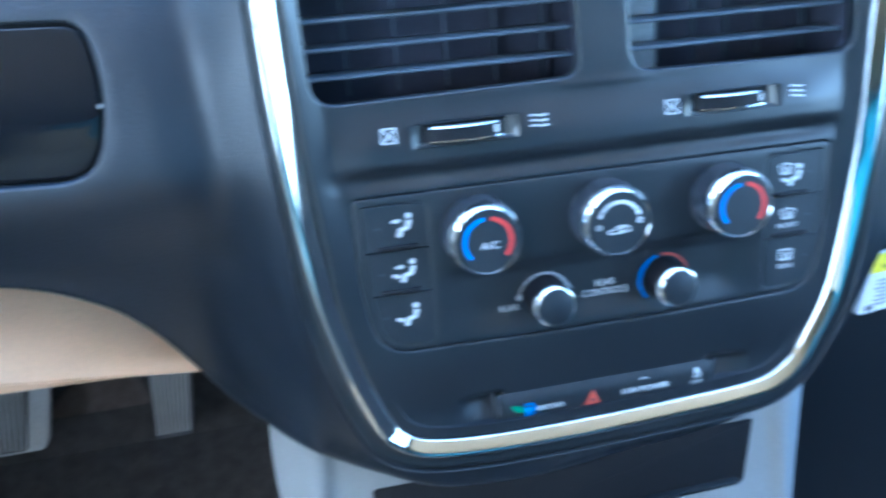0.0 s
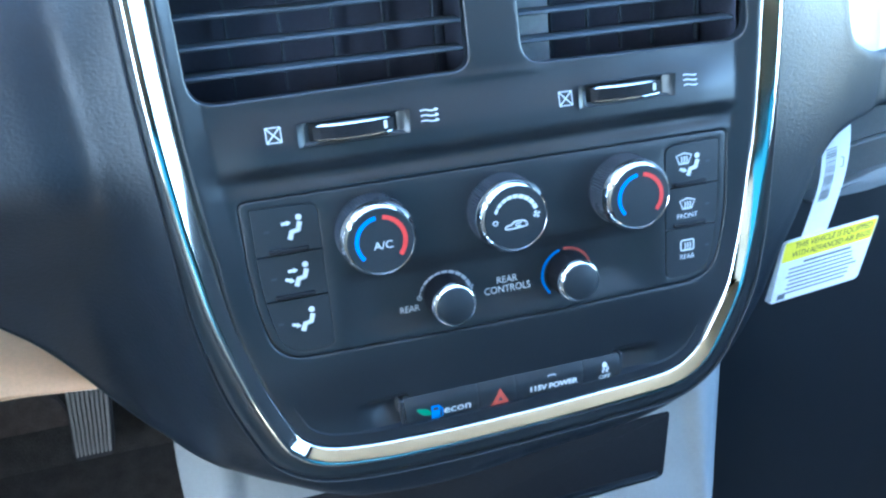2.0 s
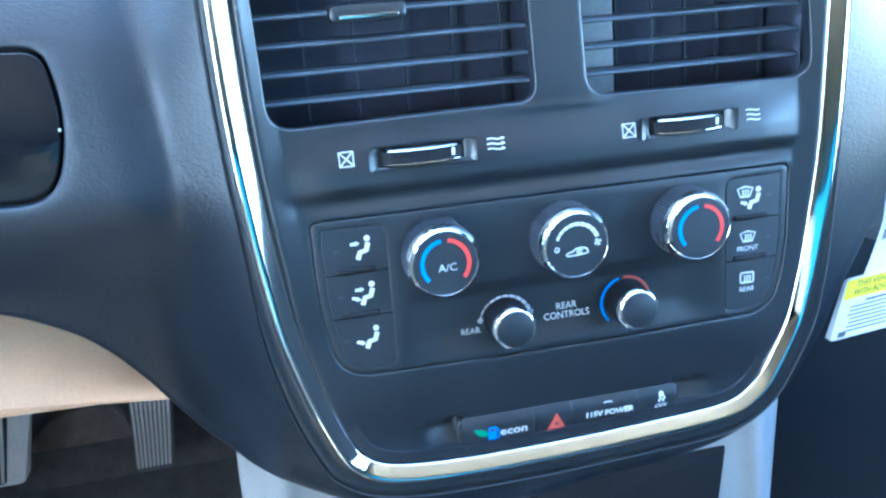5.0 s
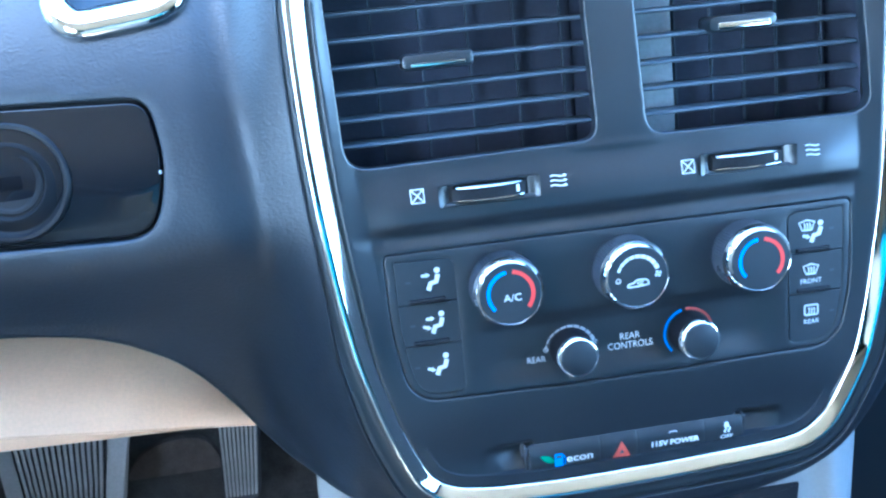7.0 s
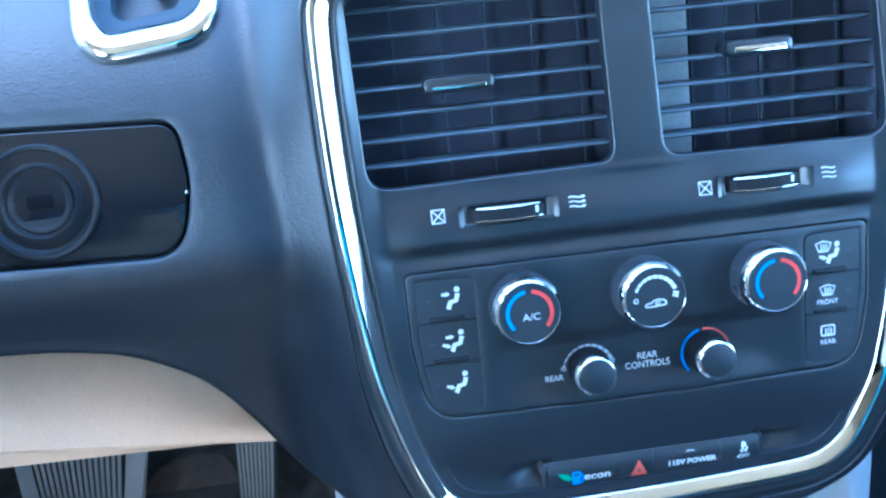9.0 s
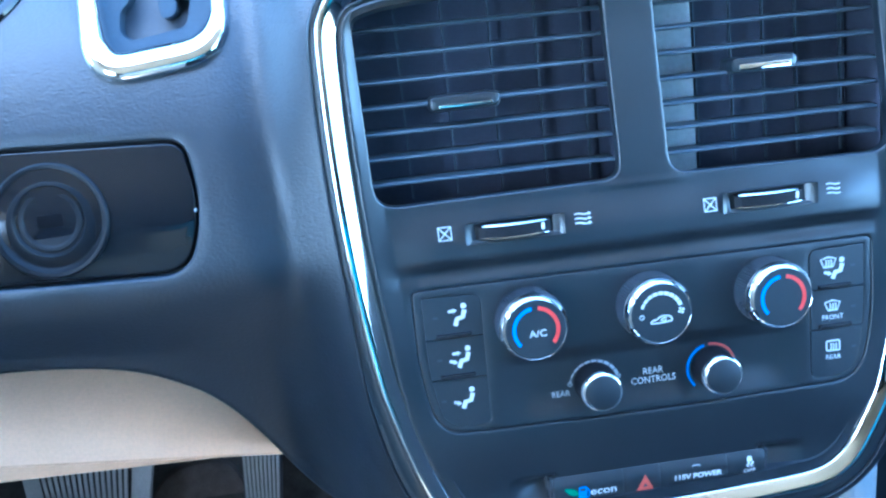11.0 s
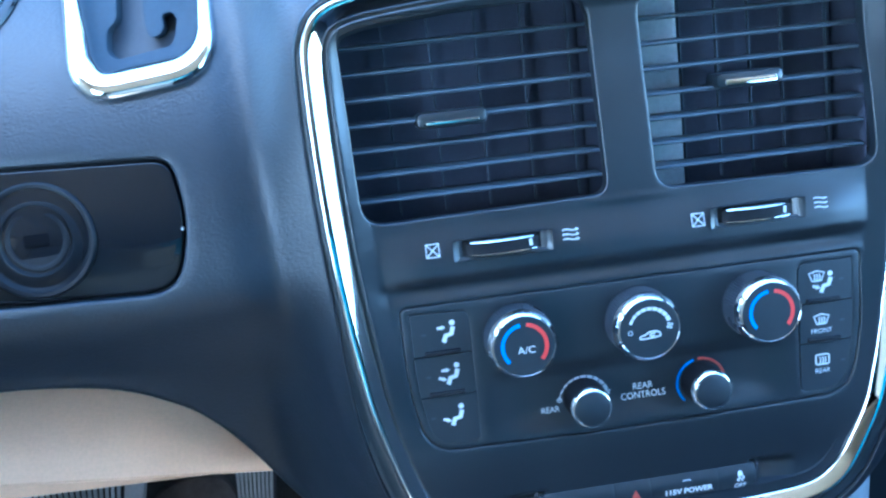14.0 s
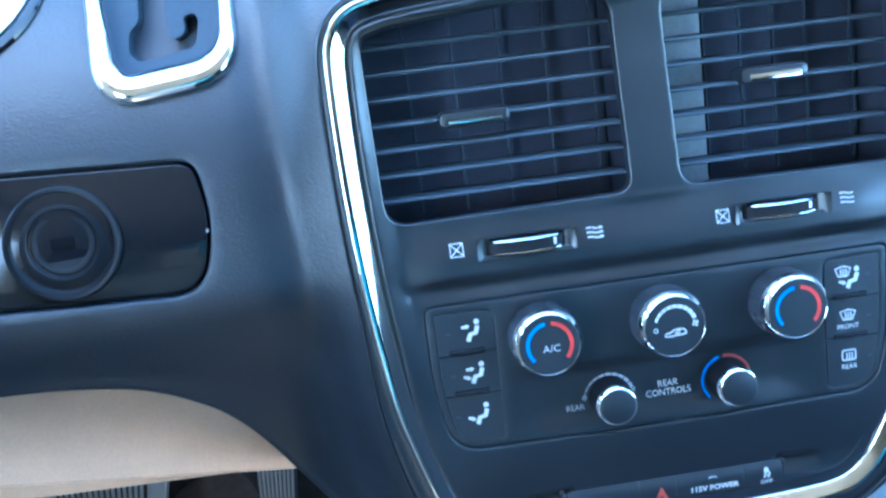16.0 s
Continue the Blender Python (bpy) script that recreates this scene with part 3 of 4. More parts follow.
for side, col in ((-1, COL_L), (1, COL_R)):
    for k in range(3):
        shape = clip_band(offset(col, -0.0008), CUTS[k + 1] + 0.00022, CUTS[k] - 0.00022)
        b = part("button", slab(shape, -0.0001, 0.003, 0.0003), BUTTON, climate, angle=12)
        if k < 2:
            x0, x1 = (-0.1155, -0.0965) if side < 0 else (0.0950, 0.1140)
            part("ridge", slab(rounded(box2(x0, CUTS[k + 1] + 0.0004, x1, CUTS[k + 1] + 0.0028), 0.0011, 4), -0.0017, 0.001, 0.0008), RUBBER, b)
        z = (-0.0142, -0.0375, -0.0605)[k]
        bm = bmesh.new()
        if side < 0:
            occupant(bm, -0.1023, z, -0.0003, k < 2, k > 0)
        elif k == 0:
            screen(bm, 0.1010, z + 0.0030, -0.0003, False)
            occupant(bm, 0.1060, z - 0.0012, -0.0003, False, True)
        else:
            screen(bm, 0.1030, z + 0.0018, -0.0003, k == 2)
        part("symbol", bm, WHITE, b, "white symbol")
        if side > 0 and k:
            part("lettering", lettering("FRONT" if k == 1 else "REAR", 0.1030, z - 0.0048, 0.0026, -0.0003), WHITE, b, "white capitals")
        bm = bmesh.new()
        blot(bm, box2(side * 0.1150 - 0.0013, z - 0.0006, side * 0.1150 + 0.0013, z + 0.0006), -0.0003)
        part("indicator", bm, DARK, b)


def knob(cx, cz, R, depth, label):
    """A turning knob: knurled skirt, chrome ring and black cap."""
    k = R / 0.0182
    skirt = lathe([(0.0188 * k, 0.0010), (0.0187 * k, -0.0010 * k), (0.0184 * k, -0.73 * depth), (0.0176 * k, -0.75 * depth)], cx, cz, 148, knurl=-0.0015 * k)
    dial = part("knob", skirt, KNURL, climate, label, angle=20)
    part("chrome_ring", lathe([(0.0178 * k, -0.73 * depth), (0.0186 * k, -0.745 * depth), (0.0185 * k, -0.79 * depth), (0.0180 * k, -0.86 * depth), (0.0173 * k, -0.925 * depth), (0.0166 * k, -0.970 * depth), (0.0161 * k, -1.0 * depth), (0.0157 * k, -0.985 * depth), (0.0154 * k, -0.90 * depth)], cx, cz, 72), CHROME, dial, "chrome ring", angle=70)
    return dial, k


def big_knob(cx, label):
    cz, depth = -0.0214, 0.0198
    dial, k = knob(cx, cz, 0.0180, depth, label)
    y = -0.0200
    part("cap", lathe([(0.0158, y + 0.004), (0.0158, y + 0.0005), (0.0154, y), (0.0004, y)], cx, cz, 64), BUTTON, dial)
    return dial, cz, y


for cx in (-0.0657, 0.0655):
    dial, cz, y = big_knob(cx, "black temperature knob with blue and red arcs")
    part("cold_arc", ribbon(bmesh.new(), arc(cx, cz, 0.0114, 98, 222), 0.0019, y), BLUE, dial, "blue arc")
    part("hot_arc", ribbon(bmesh.new(), arc(cx, cz, 0.0114, 82, -42), 0.0021, y), RED, dial, "red arc")
    if cx < 0:
        part("lettering", lettering("A/C", cx + 0.0008, cz - 0.0022, 0.0036, y, width=0.0090), WHITE, dial, "white capitals")
dial, cz, y = big_knob(0.0, "black fan speed knob with white scale")
for i in range(9):
    a0 = 160 - 16 * i
    bm = ribbon(bmesh.new(), arc(0, cz, 0.0108, a0, a0 - 14, 4), 0.0014 + 0.00009 * i, y)
    part("scale_mark", bm, WHITE, dial)
part("off_mark", ribbon(bmesh.new(), arc(-0.0105, cz - 0.0010, 0.0011, 0, 360, 14)[:-1], 0.0005, y, closed=True), WHITE, dial)
bm = bmesh.new()
for k in range(4):
    blot(bm, [(0.0105, cz + 0.0005), *arc(0.0105, cz + 0.0005, 0.0018, 90 * k, 90 * k + 55, 3)], y - 0.00002 * k)
part("fan_symbol", bm, WHITE, dial)
bm = bmesh.new()
ribbon(bm, catmull([(-0.0050, cz - 0.0049), (0.0044, cz - 0.0044), (0.0052, cz - 0.0032), (0.0042, cz - 0.0018), (0.0016, cz - 0.0014), (-0.0010, cz - 0.0017), (-0.0026, cz - 0.0029), (-0.0050, cz - 0.0034)], n=3), 0.0007, y, closed=True)
ribbon(bm, [(0.0026, cz - 0.0024), (0.0002, cz - 0.0026), (-0.0006, cz - 0.0033), (0.0004, cz - 0.0039), (0.0024, cz - 0.0036)], 0.0006, y)
part("recirculation_symbol", bm, WHITE, dial)

for cx in (-0.0325, 0.0330):
    cz = -0.0612
    skirt = lathe([(0.0114, 0.0010), (0.0113, -0.0010), (0.0111, -0.0146)], cx, cz, 110, knurl=-0.0007)
    dial = part("knob", skirt, RUBBER, climate, "small black rear knob with chrome ring", angle=20)
    part("chrome_ring", lathe([(0.0108, -0.0140), (0.0112, -0.0144), (0.0113, -0.0149), (0.0111, -0.0156), (0.0102, -0.0172), (0.0098, -0.0175), (0.0094, -0.0171)], cx, cz, 60), CHROME, dial, "chrome ring", angle=70)
    part("cap", lathe([(0.0097, -0.0140), (0.0096, -0.0173), (0.0091, -0.0181), (0.0064, -0.0188), (0.0004, -0.0191)], cx, cz, 48), BUTTON, dial)
bm = bmesh.new()
for i in range(10):
    a0 = 172 - 15.5 * i
    ribbon(bm, arc(-0.0318, -0.0642, 0.0138, a0, a0 - 13, 4), 0.0006 + 0.00014 * i, 0.0002)
part("rear_fan_scale", on_plate(bm), DIM, climate, "grey stepped scale")
part("rear_off_mark", on_plate(ribbon(bmesh.new(), arc(-0.0454, -0.0620, 0.0011, 0, 360, 14)[:-1], 0.0005, 0.0002, closed=True)), DIM, climate)
bm = bmesh.new()
for k in range(4):
    blot(bm, [(-0.0184, -0.0608), *arc(-0.0184, -0.0608, 0.0017, 90 * k, 90 * k + 55, 3)], 0.0002 - 0.00002 * k)
part("rear_fan_symbol", on_plate(bm), DIM, climate)
part("rear_cold_arc", on_plate(ribbon(bmesh.new(), arc(0.0345, -0.0632, 0.0136, 105, 220), 0.0013, 0.0002)), BLUE, climate, "blue arc")
part("rear_hot_arc", on_plate(ribbon(bmesh.new(), arc(0.0345, -0.0632, 0.0136, 95, 12), 0.0013, 0.0002)), DULLRED, climate, "dull red arc")
part("lettering", on_plate(lettering("REAR", -0.0510, -0.0668, 0.0030, 0.0002)), DIM, climate, "grey capitals")
part("lettering", on_plate(lettering("REAR", 0.0013, -0.0605, 0.0036, 0.0002, wide=0.92)), WHITE, climate, "white capitals")
part("lettering", on_plate(lettering("CONTROLS", 0.0013, -0.0655, 0.0036, 0.0002, wide=0.92)), WHITE, climate, "white capitals")

# ---- switch bar ----
switches = thing("switch_bar", "row of four black push switches with printed symbols", "switch panel")
part("switch_well", slab(offset(SWITCH, 0.001), 0.0070, 0.010, 0.0003), DARK, switches)
EDGES = (-0.0595, -0.0197, 0.0014, 0.0403, 0.0622)


def switch_level(z):
    """The rounded front of the switches."""
    u = np.asarray(z, float) + 0.1212
    return 0.0006 + 0.0016 * np.clip(u / 0.006, 0, 2) ** 2 + 0.0042 * np.clip(-u / 0.0125, 0, 2) ** 2


def switch_tilt(p):
    return float(switch_level(p[1]))


def on_switch(bm):
    """Lays a print down on the switches' rounded fronts; what was raised more stays on top."""
    for cuts in (2, 1):
        bmesh.ops.triangulate(bm, faces=bm.faces[:])
        long = [e for e in bm.edges if e.calc_length() > 0.0012]
        if long:
            bmesh.ops.subdivide_edges(bm, edges=long, cuts=cuts)
    for v in bm.verts:
        v.co.y = float(switch_level(v.co.z)) - 0.0002 + 0.15 * (v.co.y - Y)
    return bm


made = []
for a, b in zip(EDGES, EDGES[1:]):
    made.append(part("switch", sheet(rounded(box2(a + 0.0003, -0.1340, b - 0.0003, -0.1153), 0.0008, 3), [], lambda q: switch_level(q[:, 1]), 0.0016, wall=0.007, lip=0.0005), BUTTON, switches, angle=50))
for x in (-0.0608, 0.0634):
    part("end_bar", slab(rounded(box2(x - 0.0009, -0.1342, x + 0.0009, -0.1150), 0.0005, 3), -0.0012, 0.008, 0.0005, tilt=switch_tilt), ENDBAR, switches)
Y = 0.0024
part("lettering", on_switch(lettering("econ", -0.0316, -0.1252, 0.0048, Y, bold=0.00008, lift=0.0009, width=0.0148)), WHITE, made[0], "white lower-case letters")
bm = bmesh.new()
blot(bm, catmull([(-0.0537, -0.1216), (-0.0500, -0.1218), (-0.0468, -0.1236), (-0.0458, -0.1262), (-0.0484, -0.1266), (-0.0512, -0.1250)], n=3), Y, 0.0010)
part("leaf_symbol", on_switch(bm), GREEN, made[0], "green leaf shape")
bm = bmesh.new()
blot(bm, rounded(box2(-0.0458, -0.1298, -0.0412, -0.1212), 0.0007, 3), Y, 0.0011)
ribbon(bm, [(-0.0412, -0.1286), (-0.0400, -0.1286), (-0.0398, -0.1240), (-0.0410, -0.1224)], 0.0007, Y, lift=0.0011)
part("pump_symbol", on_switch(bm), BLUE, made[0], "blue pump shape")
part("pump_window", on_switch(blot(bmesh.new(), box2(-0.0450, -0.1240, -0.0420, -0.1222), Y, 0.0014)), DARK, made[0])
bm = bmesh.new()
blot(bm, rounded([(-0.0130, -0.1296), (-0.0025, -0.1296), (-0.0077, -0.1194)], 0.0006, 3), Y, 0.0010)
part("warning_triangle", on_switch(bm), DULLRED, made[1], "dull red triangle")
part("triangle_mark", on_switch(blot(bmesh.new(), rounded([(-0.0092, -0.1272), (-0.0062, -0.1272), (-0.0077, -0.1244)], 0.0003, 2), Y, 0.0014)), DARK, made[1])
part("lettering", on_switch(lettering("115V POWER", 0.0226, -0.1248, 0.0031, Y, bold=0.00018, lift=0.0010, width=0.0276)), WHITE, made[2], "white capitals")
bm = bmesh.new()
ribbon(bm, [(0.0196, -0.1190), (0.0203, -0.1184), (0.0236, -0.1184), (0.0243, -0.1190)], 0.0007, Y, lift=0.0008)
part("socket_symbol", on_switch(bm), DIM, made[2])
part("lettering", on_switch(lettering("OFF", 0.0530, -0.1266, 0.0025, Y, bold=0.00004, lift=0.0011, width=0.0070)), WHITE, made[3], "white capitals")
bm = bmesh.new()
blot(bm, rounded([(0.0514, -0.1206), (0.0546, -0.1206), (0.0540, -0.1178), (0.0520, -0.1178)], 0.0005, 3), Y, 0.0009)
for dx in (-0.0010, 0.0012):
    ribbon(bm, catmull([(0.0530 + dx, -0.1208), (0.0538 + dx, -0.1218), (0.0524 + dx, -0.1228), (0.0534 + dx, -0.1238)], False, 4), 0.0008, Y, lift=0.0010)
part("skid_symbol", on_switch(bm), WHITE, made[3])

# ---- ignition switch ----
ignition = thing("ignition_switch", "gloss black ignition plate with round key socket", "ignition switch")


def plate_level(x, z):
    return float(dash_depth(np.array([(x, z)]))[0])


def inclined(bm, cx, cz):
    """Follows the dashboard's slope at that place."""
    vs = bm.verts[:]
    rise = dash_depth(np.array([(cx, cz)] + [(cx, v.co.z) for v in vs]))
    for v, d in zip(vs, rise[1:]):
        v.co.y += float(d - rise[0])
    return bm


IY = plate_level(-0.3033, 0.0581) + 0.0022
def ignition_level(q):
    """Recessed, and flatter than the dashboard round it."""
    flat = IY + 0.42 * np.clip(0.030 - q[:, 1], -0.02, 0.02) * 0.6
    return 0.65 * dash_depth(q) + 0.35 * flat + 0.0040


part("plate", sheet(offset(IGN, -0.0056), [], ignition_level, 0.006, wall=0.008, lip=0.0010), GLOSS, ignition)
part("backing", sheet(offset(IGN, -0.0022), [], lambda q: ignition_level(q) + 0.006, 0.012, wall=0.004), RUBBER, ignition)
ix, iz = -0.3033, 0.0581
part("collar", inclined(lathe([(0.0298, IY + 0.002), (0.0295, IY - 0.0008), (0.0284, IY - 0.0016), (0.0266, IY - 0.0012), (0.0252, IY + 0.0012), (0.0240, IY + 0.0018)], ix, iz, 72), ix, iz), SEMIGLOSS, ignition)
part("dial", inclined(lathe([(0.0240, IY + 0.004), (0.0239, IY + 0.0016), (0.0218, IY + 0.0008), (0.0196, IY - 0.0004), (0.0180, IY - 0.0006), (0.0168, IY + 0.0010)], ix, iz, 64), ix, iz), SEMIGLOSS, ignition)
part("rotor", inclined(lathe([(0.0168, IY + 0.004), (0.0166, IY + 0.0014), (0.0152, IY + 0.0002), (0.0136, IY + 0.0002), (0.0124, IY + 0.0012), (0.0004, IY + 0.0014)], ix, iz, 48), ix, iz), SEMIGLOSS, ignition)
# Slab, not a hole; near-black colour stands for shade inside the key slot.
part("key_slot", inclined(slab(rounded(box2(ix - 0.0064, iz - 0.0034, ix + 0.0064, iz + 0.0034), 0.0010, 3), IY + 0.0006, IY + 0.004, 0.0003), ix, iz), KEYHOLE_SHADE, ignition)
part("plate_clip", slab(rounded(box2(-0.2313, 0.0543, -0.2304, 0.0560), 0.0002, 2), IY - 0.0002, IY + 0.003, 0.0002), WHITE, ignition)

# ---- gear gate ----
gate = thing("gear_selector_gate", "chrome-framed gear selector gate with dark shift slot", "gear selector")
GY = plate_level(-0.235, 0.15)


def bar_width(p):
    return 0.0084 + 0.0080 * float(step01(0.170, 0.128, np.float64(p[1])))


part("chrome_frame", inclined(sweep(GATE, [(0, GY + 0.016), (0, GY + 0.004), (-0.04, GY - 0.0006), (-0.14, GY - 0.0036), (-0.34, GY - 0.0056), (-0.58, GY - 0.0060), (-0.80, GY - 0.0048), (-0.95, GY - 0.0022), (-1.0, GY + 0.0006), (-1.0, GY + 0.016)], width=bar_width), -0.24, 0.15), CHROME, gate, "polished chrome frame", angle=80)
SLOT = rounded([(-0.2553, 0.2188), (-0.2560, 0.1656), (-0.2614, 0.1609), (-0.2620, 0.1481), (-0.2563, 0.1435), (-0.2257, 0.1484), (-0.2231, 0.1637), (-0.2262, 0.1679), (-0.2324, 0.1664), (-0.2315, 0.1569), (-0.2386, 0.1540), (-0.2408, 0.1663), (-0.2401, 0.2190)], [0.003, 0.003, 0.005, 0.005, 0.005, 0.005, 0.003, 0.003, 0.003, 0.005, 0.005, 0.003, 0.003])
part("gate_plate", inclined(sheet(offset(GATE, -0.008), [SLOT], lambda q: GY + 0.010 + 0 * q[:, 0], 0.008, wall=0.004, hole_wall=[0.02]), -0.24, 0.15), GATEPLATE, gate)
part("slot_floor", inclined(sheet(offset(SLOT, 0.002), [], lambda q: GY + 0.023 + 0 * q[:, 0], 0.008, wall=0.004), -0.24, 0.15), DARK, gate)

# ---- rimmed disc ----
# Unidentified dark curve with a bright inside, built as a rimmed disc.
pod = thing("rimmed_disc", "silver disc with a black rim on the dashboard", "gauge pod")
PX, PZ = -0.3515, 0.2039
PY = plate_level(PX, PZ)
part("rim", inclined(lathe([(0.0545, PY + 0.012), (0.0540, PY - 0.001), (0.0525, PY - 0.0025), (0.0490, PY - 0.0025), (0.0470, PY - 0.001), (0.0465, PY + 0.004)], PX, PZ, 72), PX, PZ), GLOSS, pod, "black rim")
part("insert", inclined(lathe([(0.0466, PY + 0.004), (0.0455, PY - 0.0015), (0.0430, PY - 0.0022), (0.0004, PY - 0.001)], PX, PZ, 72), PX, PZ), SATIN, pod, "silver insert")

# ---- passenger trim ----
trim = thing("passenger_trim_panel", "silver trim panel with window reflections put into its pale colour", "trim panel")
part("panel", sheet(offset(TRIM_R, -0.0015), [], lambda q: dash_depth(q) + 0.0035, 0.008, wall=0.006, lip=0.0015), SATIN, trim)

# ---- console below ----
console = thing("console_tray", "light grey console frame around a black storage tray", "console")
CY = 0.078
FRAME = rounded([(-0.1752, -0.1236), (-0.1803, -0.1746), (-0.1740, -0.3000), (-0.1400, -0.4200), (0.1360, -0.4200), (0.1520, -0.3200), (0.1757, -0.2596), (0.1902, -0.1915), (0.1934, -0.1241)], [0.005, 0.05, 0.05, 0.01, 0.01, 0.05, 0.05, 0.05, 0.005])
BIN = rounded([(-0.1269, -0.2075), (-0.1186, -0.2700), (0.1332, -0.2591), (0.1391, -0.2073)], [0.006, 0.006, 0.006, 0.004])


def frame_depth(q):
    a = np.abs(q[:, 0])
    return CY + 0.002 - 0.0055 * step01(0.1490, 0.1580, a + 0.10 * (q[:, 1] + 0.22)) + 0.032 * step01(0.158, 0.198, a) - 0.02 * step01(-0.25, -0.40, q[:, 1])


part("frame", sheet(FRAME, [BIN], frame_depth, 0.005, wall=0.30, lip=0.004, hole_wall=[0.03]), GREY, console, "light grey plastic frame", angle=60)
bin_door = part("bin_door", slab(offset(BIN, -0.0006), CY + 0.0012, CY + 0.030, 0.0022), RUBBER, console, "black storage bin door")
part("pull_lip", slab(rounded([(-0.1127, -0.2597), (0.1265, -0.2560), (0.1275, -0.2518), (-0.1127, -0.2555)], 0.0018, 4), CY - 0.0030, CY + 0.01, 0.0016), BUTTON, bin_door)

# ---- knee panel ----
knee = thing("knee_panel", "beige moulded knee panel below the dashboard", "knee panel")
bm = bmesh.new()
xs = [-0.76 + 0.02 * i for i in range(31)]


def lip_top(x):
    return -0.1403 - 0.0963 * (x + 0.2247)


def rise(x):
    return 0.014 + 0.050 * float(step01(-0.20, -0.34, np.float64(x)))


rows = [[(x, 0.285, lip_top(x) + rise(x) + 0.06) for x in xs]]
for u in range(11):
    a = math.pi / 2 * (1 - u / 10)
    rows.append([(x, 0.152 + 0.110 * (1 - math.cos(a)), lip_top(x) + rise(x) * math.sin(a)) for x in xs])
part("panel", loft(bm, rows, closed=False), BEIGE, knee, angle=60)
bm = loft(bmesh.new(), [rows[-1], [(x, 0.1510, lip_top(x) - 0.0012) for x in xs], [(x, 0.1550, min(-0.1403 - 0.0255 * (x + 0.2247), lip_top(x) - 0.0015)) for x in xs], [(x, 0.31, -0.1520) for x in xs]], closed=False)
part("lower_lip", bm, BEIGE, knee, angle=50)

# ---- pedals ----


def pedal(name, label, low, high, ribs, y0, lean, margin, face):
    """A pad between a lower and an upper edge (x from, x to, z), with upright ribs and an arm."""
    p = thing(name, label, "pedal")
    (a0, a1, z0), (b0, b1, z1) = low, high

    def at(u, v):
        return ((a0 + u * (a1 - a0)) * (1 - v) + (b0 + u * (b1 - b0)) * v, z0 + v * (z1 - z0))

    def quad(u0, u1, v0, v1, r):
        return rounded([at(u0, v0), at(u1, v0), at(u1, v1), at(u0, v1)], r, 4)

    def d(q):
        return lean * (q[1] - z0)
    part("pad", slab(quad(0, 1, 0, 1, 0.007), y0, y0 + 0.02, 0.003, tilt=d), face, p)
    if margin > 0.1:
        part("grip", slab(quad(margin - 0.01, 1.01 - margin, 0.03, 0.97, 0.004), y0 - 0.001, y0 + 0.004, 0.001, tilt=d), RUBBER, p)
    w = (1 - 2 * margin) / ribs
    for k in range(ribs):
        u = margin + k * w
        part("rib", slab(quad(u + 0.22 * w, u + 0.78 * w, 0.05, 0.96, 0.001), y0 - 0.003, y0 + 0.002, 0.0008, tilt=d), PEDAL, p)
    x, _ = at(0.5, 1)
    bm = block(x - 0.008, y0 + 0.015, z1 - 0.03, x + 0.008, y0 + 0.035, z1 + 0.10)
    block(x - 0.008, y0 + 0.02, z1 + 0.06, x + 0.008, 1.16, z1 + 0.09, bm)
    part("arm", bm, DARK, p)


pedal("accelerator_pedal", "grey ribbed accelerator pedal above the carpet", (-0.319, -0.280, -0.368), (-0.313, -0.264, -0.240), 9, 0.49, 0.15, 0.04, DARK)
pedal("brake_pedal", "wide grey brake pedal with dark ribs", (-0.545, -0.428, -0.357), (-0.557, -0.405, -0.250), 15, 0.49, 0.15, 0.17, PEDAL)

# Irregular patch of brown pile on the toe board.
brown_patch = thing("brown_patch", "irregular brown pile patch on the toe board", "floor mat")
part("carpet", slab(catmull([(-0.4224, -0.3340), (-0.3553, -0.3227), (-0.3297, -0.3605), (-0.3412, -0.4064), (-0.3618, -0.4639), (-0.4091, -0.4787), (-0.4310, -0.4233), (-0.4565, -0.3946)], n=5), 0.58, 0.68, 0.004), BROWN_PILE, brown_patch)

# ---- glove box and tag ----
glove = thing("glove_box", "dark grey glove box with its lip painted pale for caught light", "glove box")
# Carried far down as a dark sheet for the shaded passenger footwell.
part("door", slab(rounded([(0.20, -0.55), (0.70, -0.55), (0.70, 0.02), (0.20, 0.02)], 0.02), 0.235, 0.26, 0.006), PLATE, glove)
bm = bmesh.new()
block(0.26, 0.09, 0.005, 0.70, 0.30, 0.06, bm, 0.004)
slab([(0.2226, -0.1231), (0.3516, -0.1261), (0.4335, -0.1093), (0.5600, -0.0960), (0.7000, -0.0930), (0.7000, 0.0300), (0.2175, 0.0271)], 0.165, 0.24, 0.002, bm, tilt=lambda p: -0.55 * p[1])
part("box", bm, BOXGREY, glove)
STRIP = catmull([(0.3515, -0.1277), (0.3720, -0.1196), (0.4011, -0.1123), (0.4334, -0.1061), (0.5600, -0.0930), (0.7000, -0.0910), (0.7000, -0.1120), (0.5600, -0.1140), (0.4351, -0.1247), (0.4023, -0.1278)], n=5)
# Paler grey stands for the light that the rounded lip catches.
part("lit_lip", slab(STRIP, 0.216, 0.24, 0.004), GREY, glove, "rounded lip with caught light put into its paler grey")
# Thin pale line along the upper box face.
part("pale_line", slab([(0.3652, -0.0807), (0.4067, -0.0753), (0.4735, -0.0665), (0.4734, -0.0651), (0.4067, -0.0739), (0.3652, -0.0793)], 0.1975, 0.206, 0.0003), GREY, glove, "thin pale line on the glove box")
tag = thing("warning_tag", "yellow and white air bag warning card on a barcode strip", "tag")
TAGY = 0.12
card = rounded([(0.2425, -0.1643), (0.3180, -0.1579), (0.3383, -0.1133), (0.2564, -0.1203)], [0.001, 0.004, 0.002, 0.004], 4)


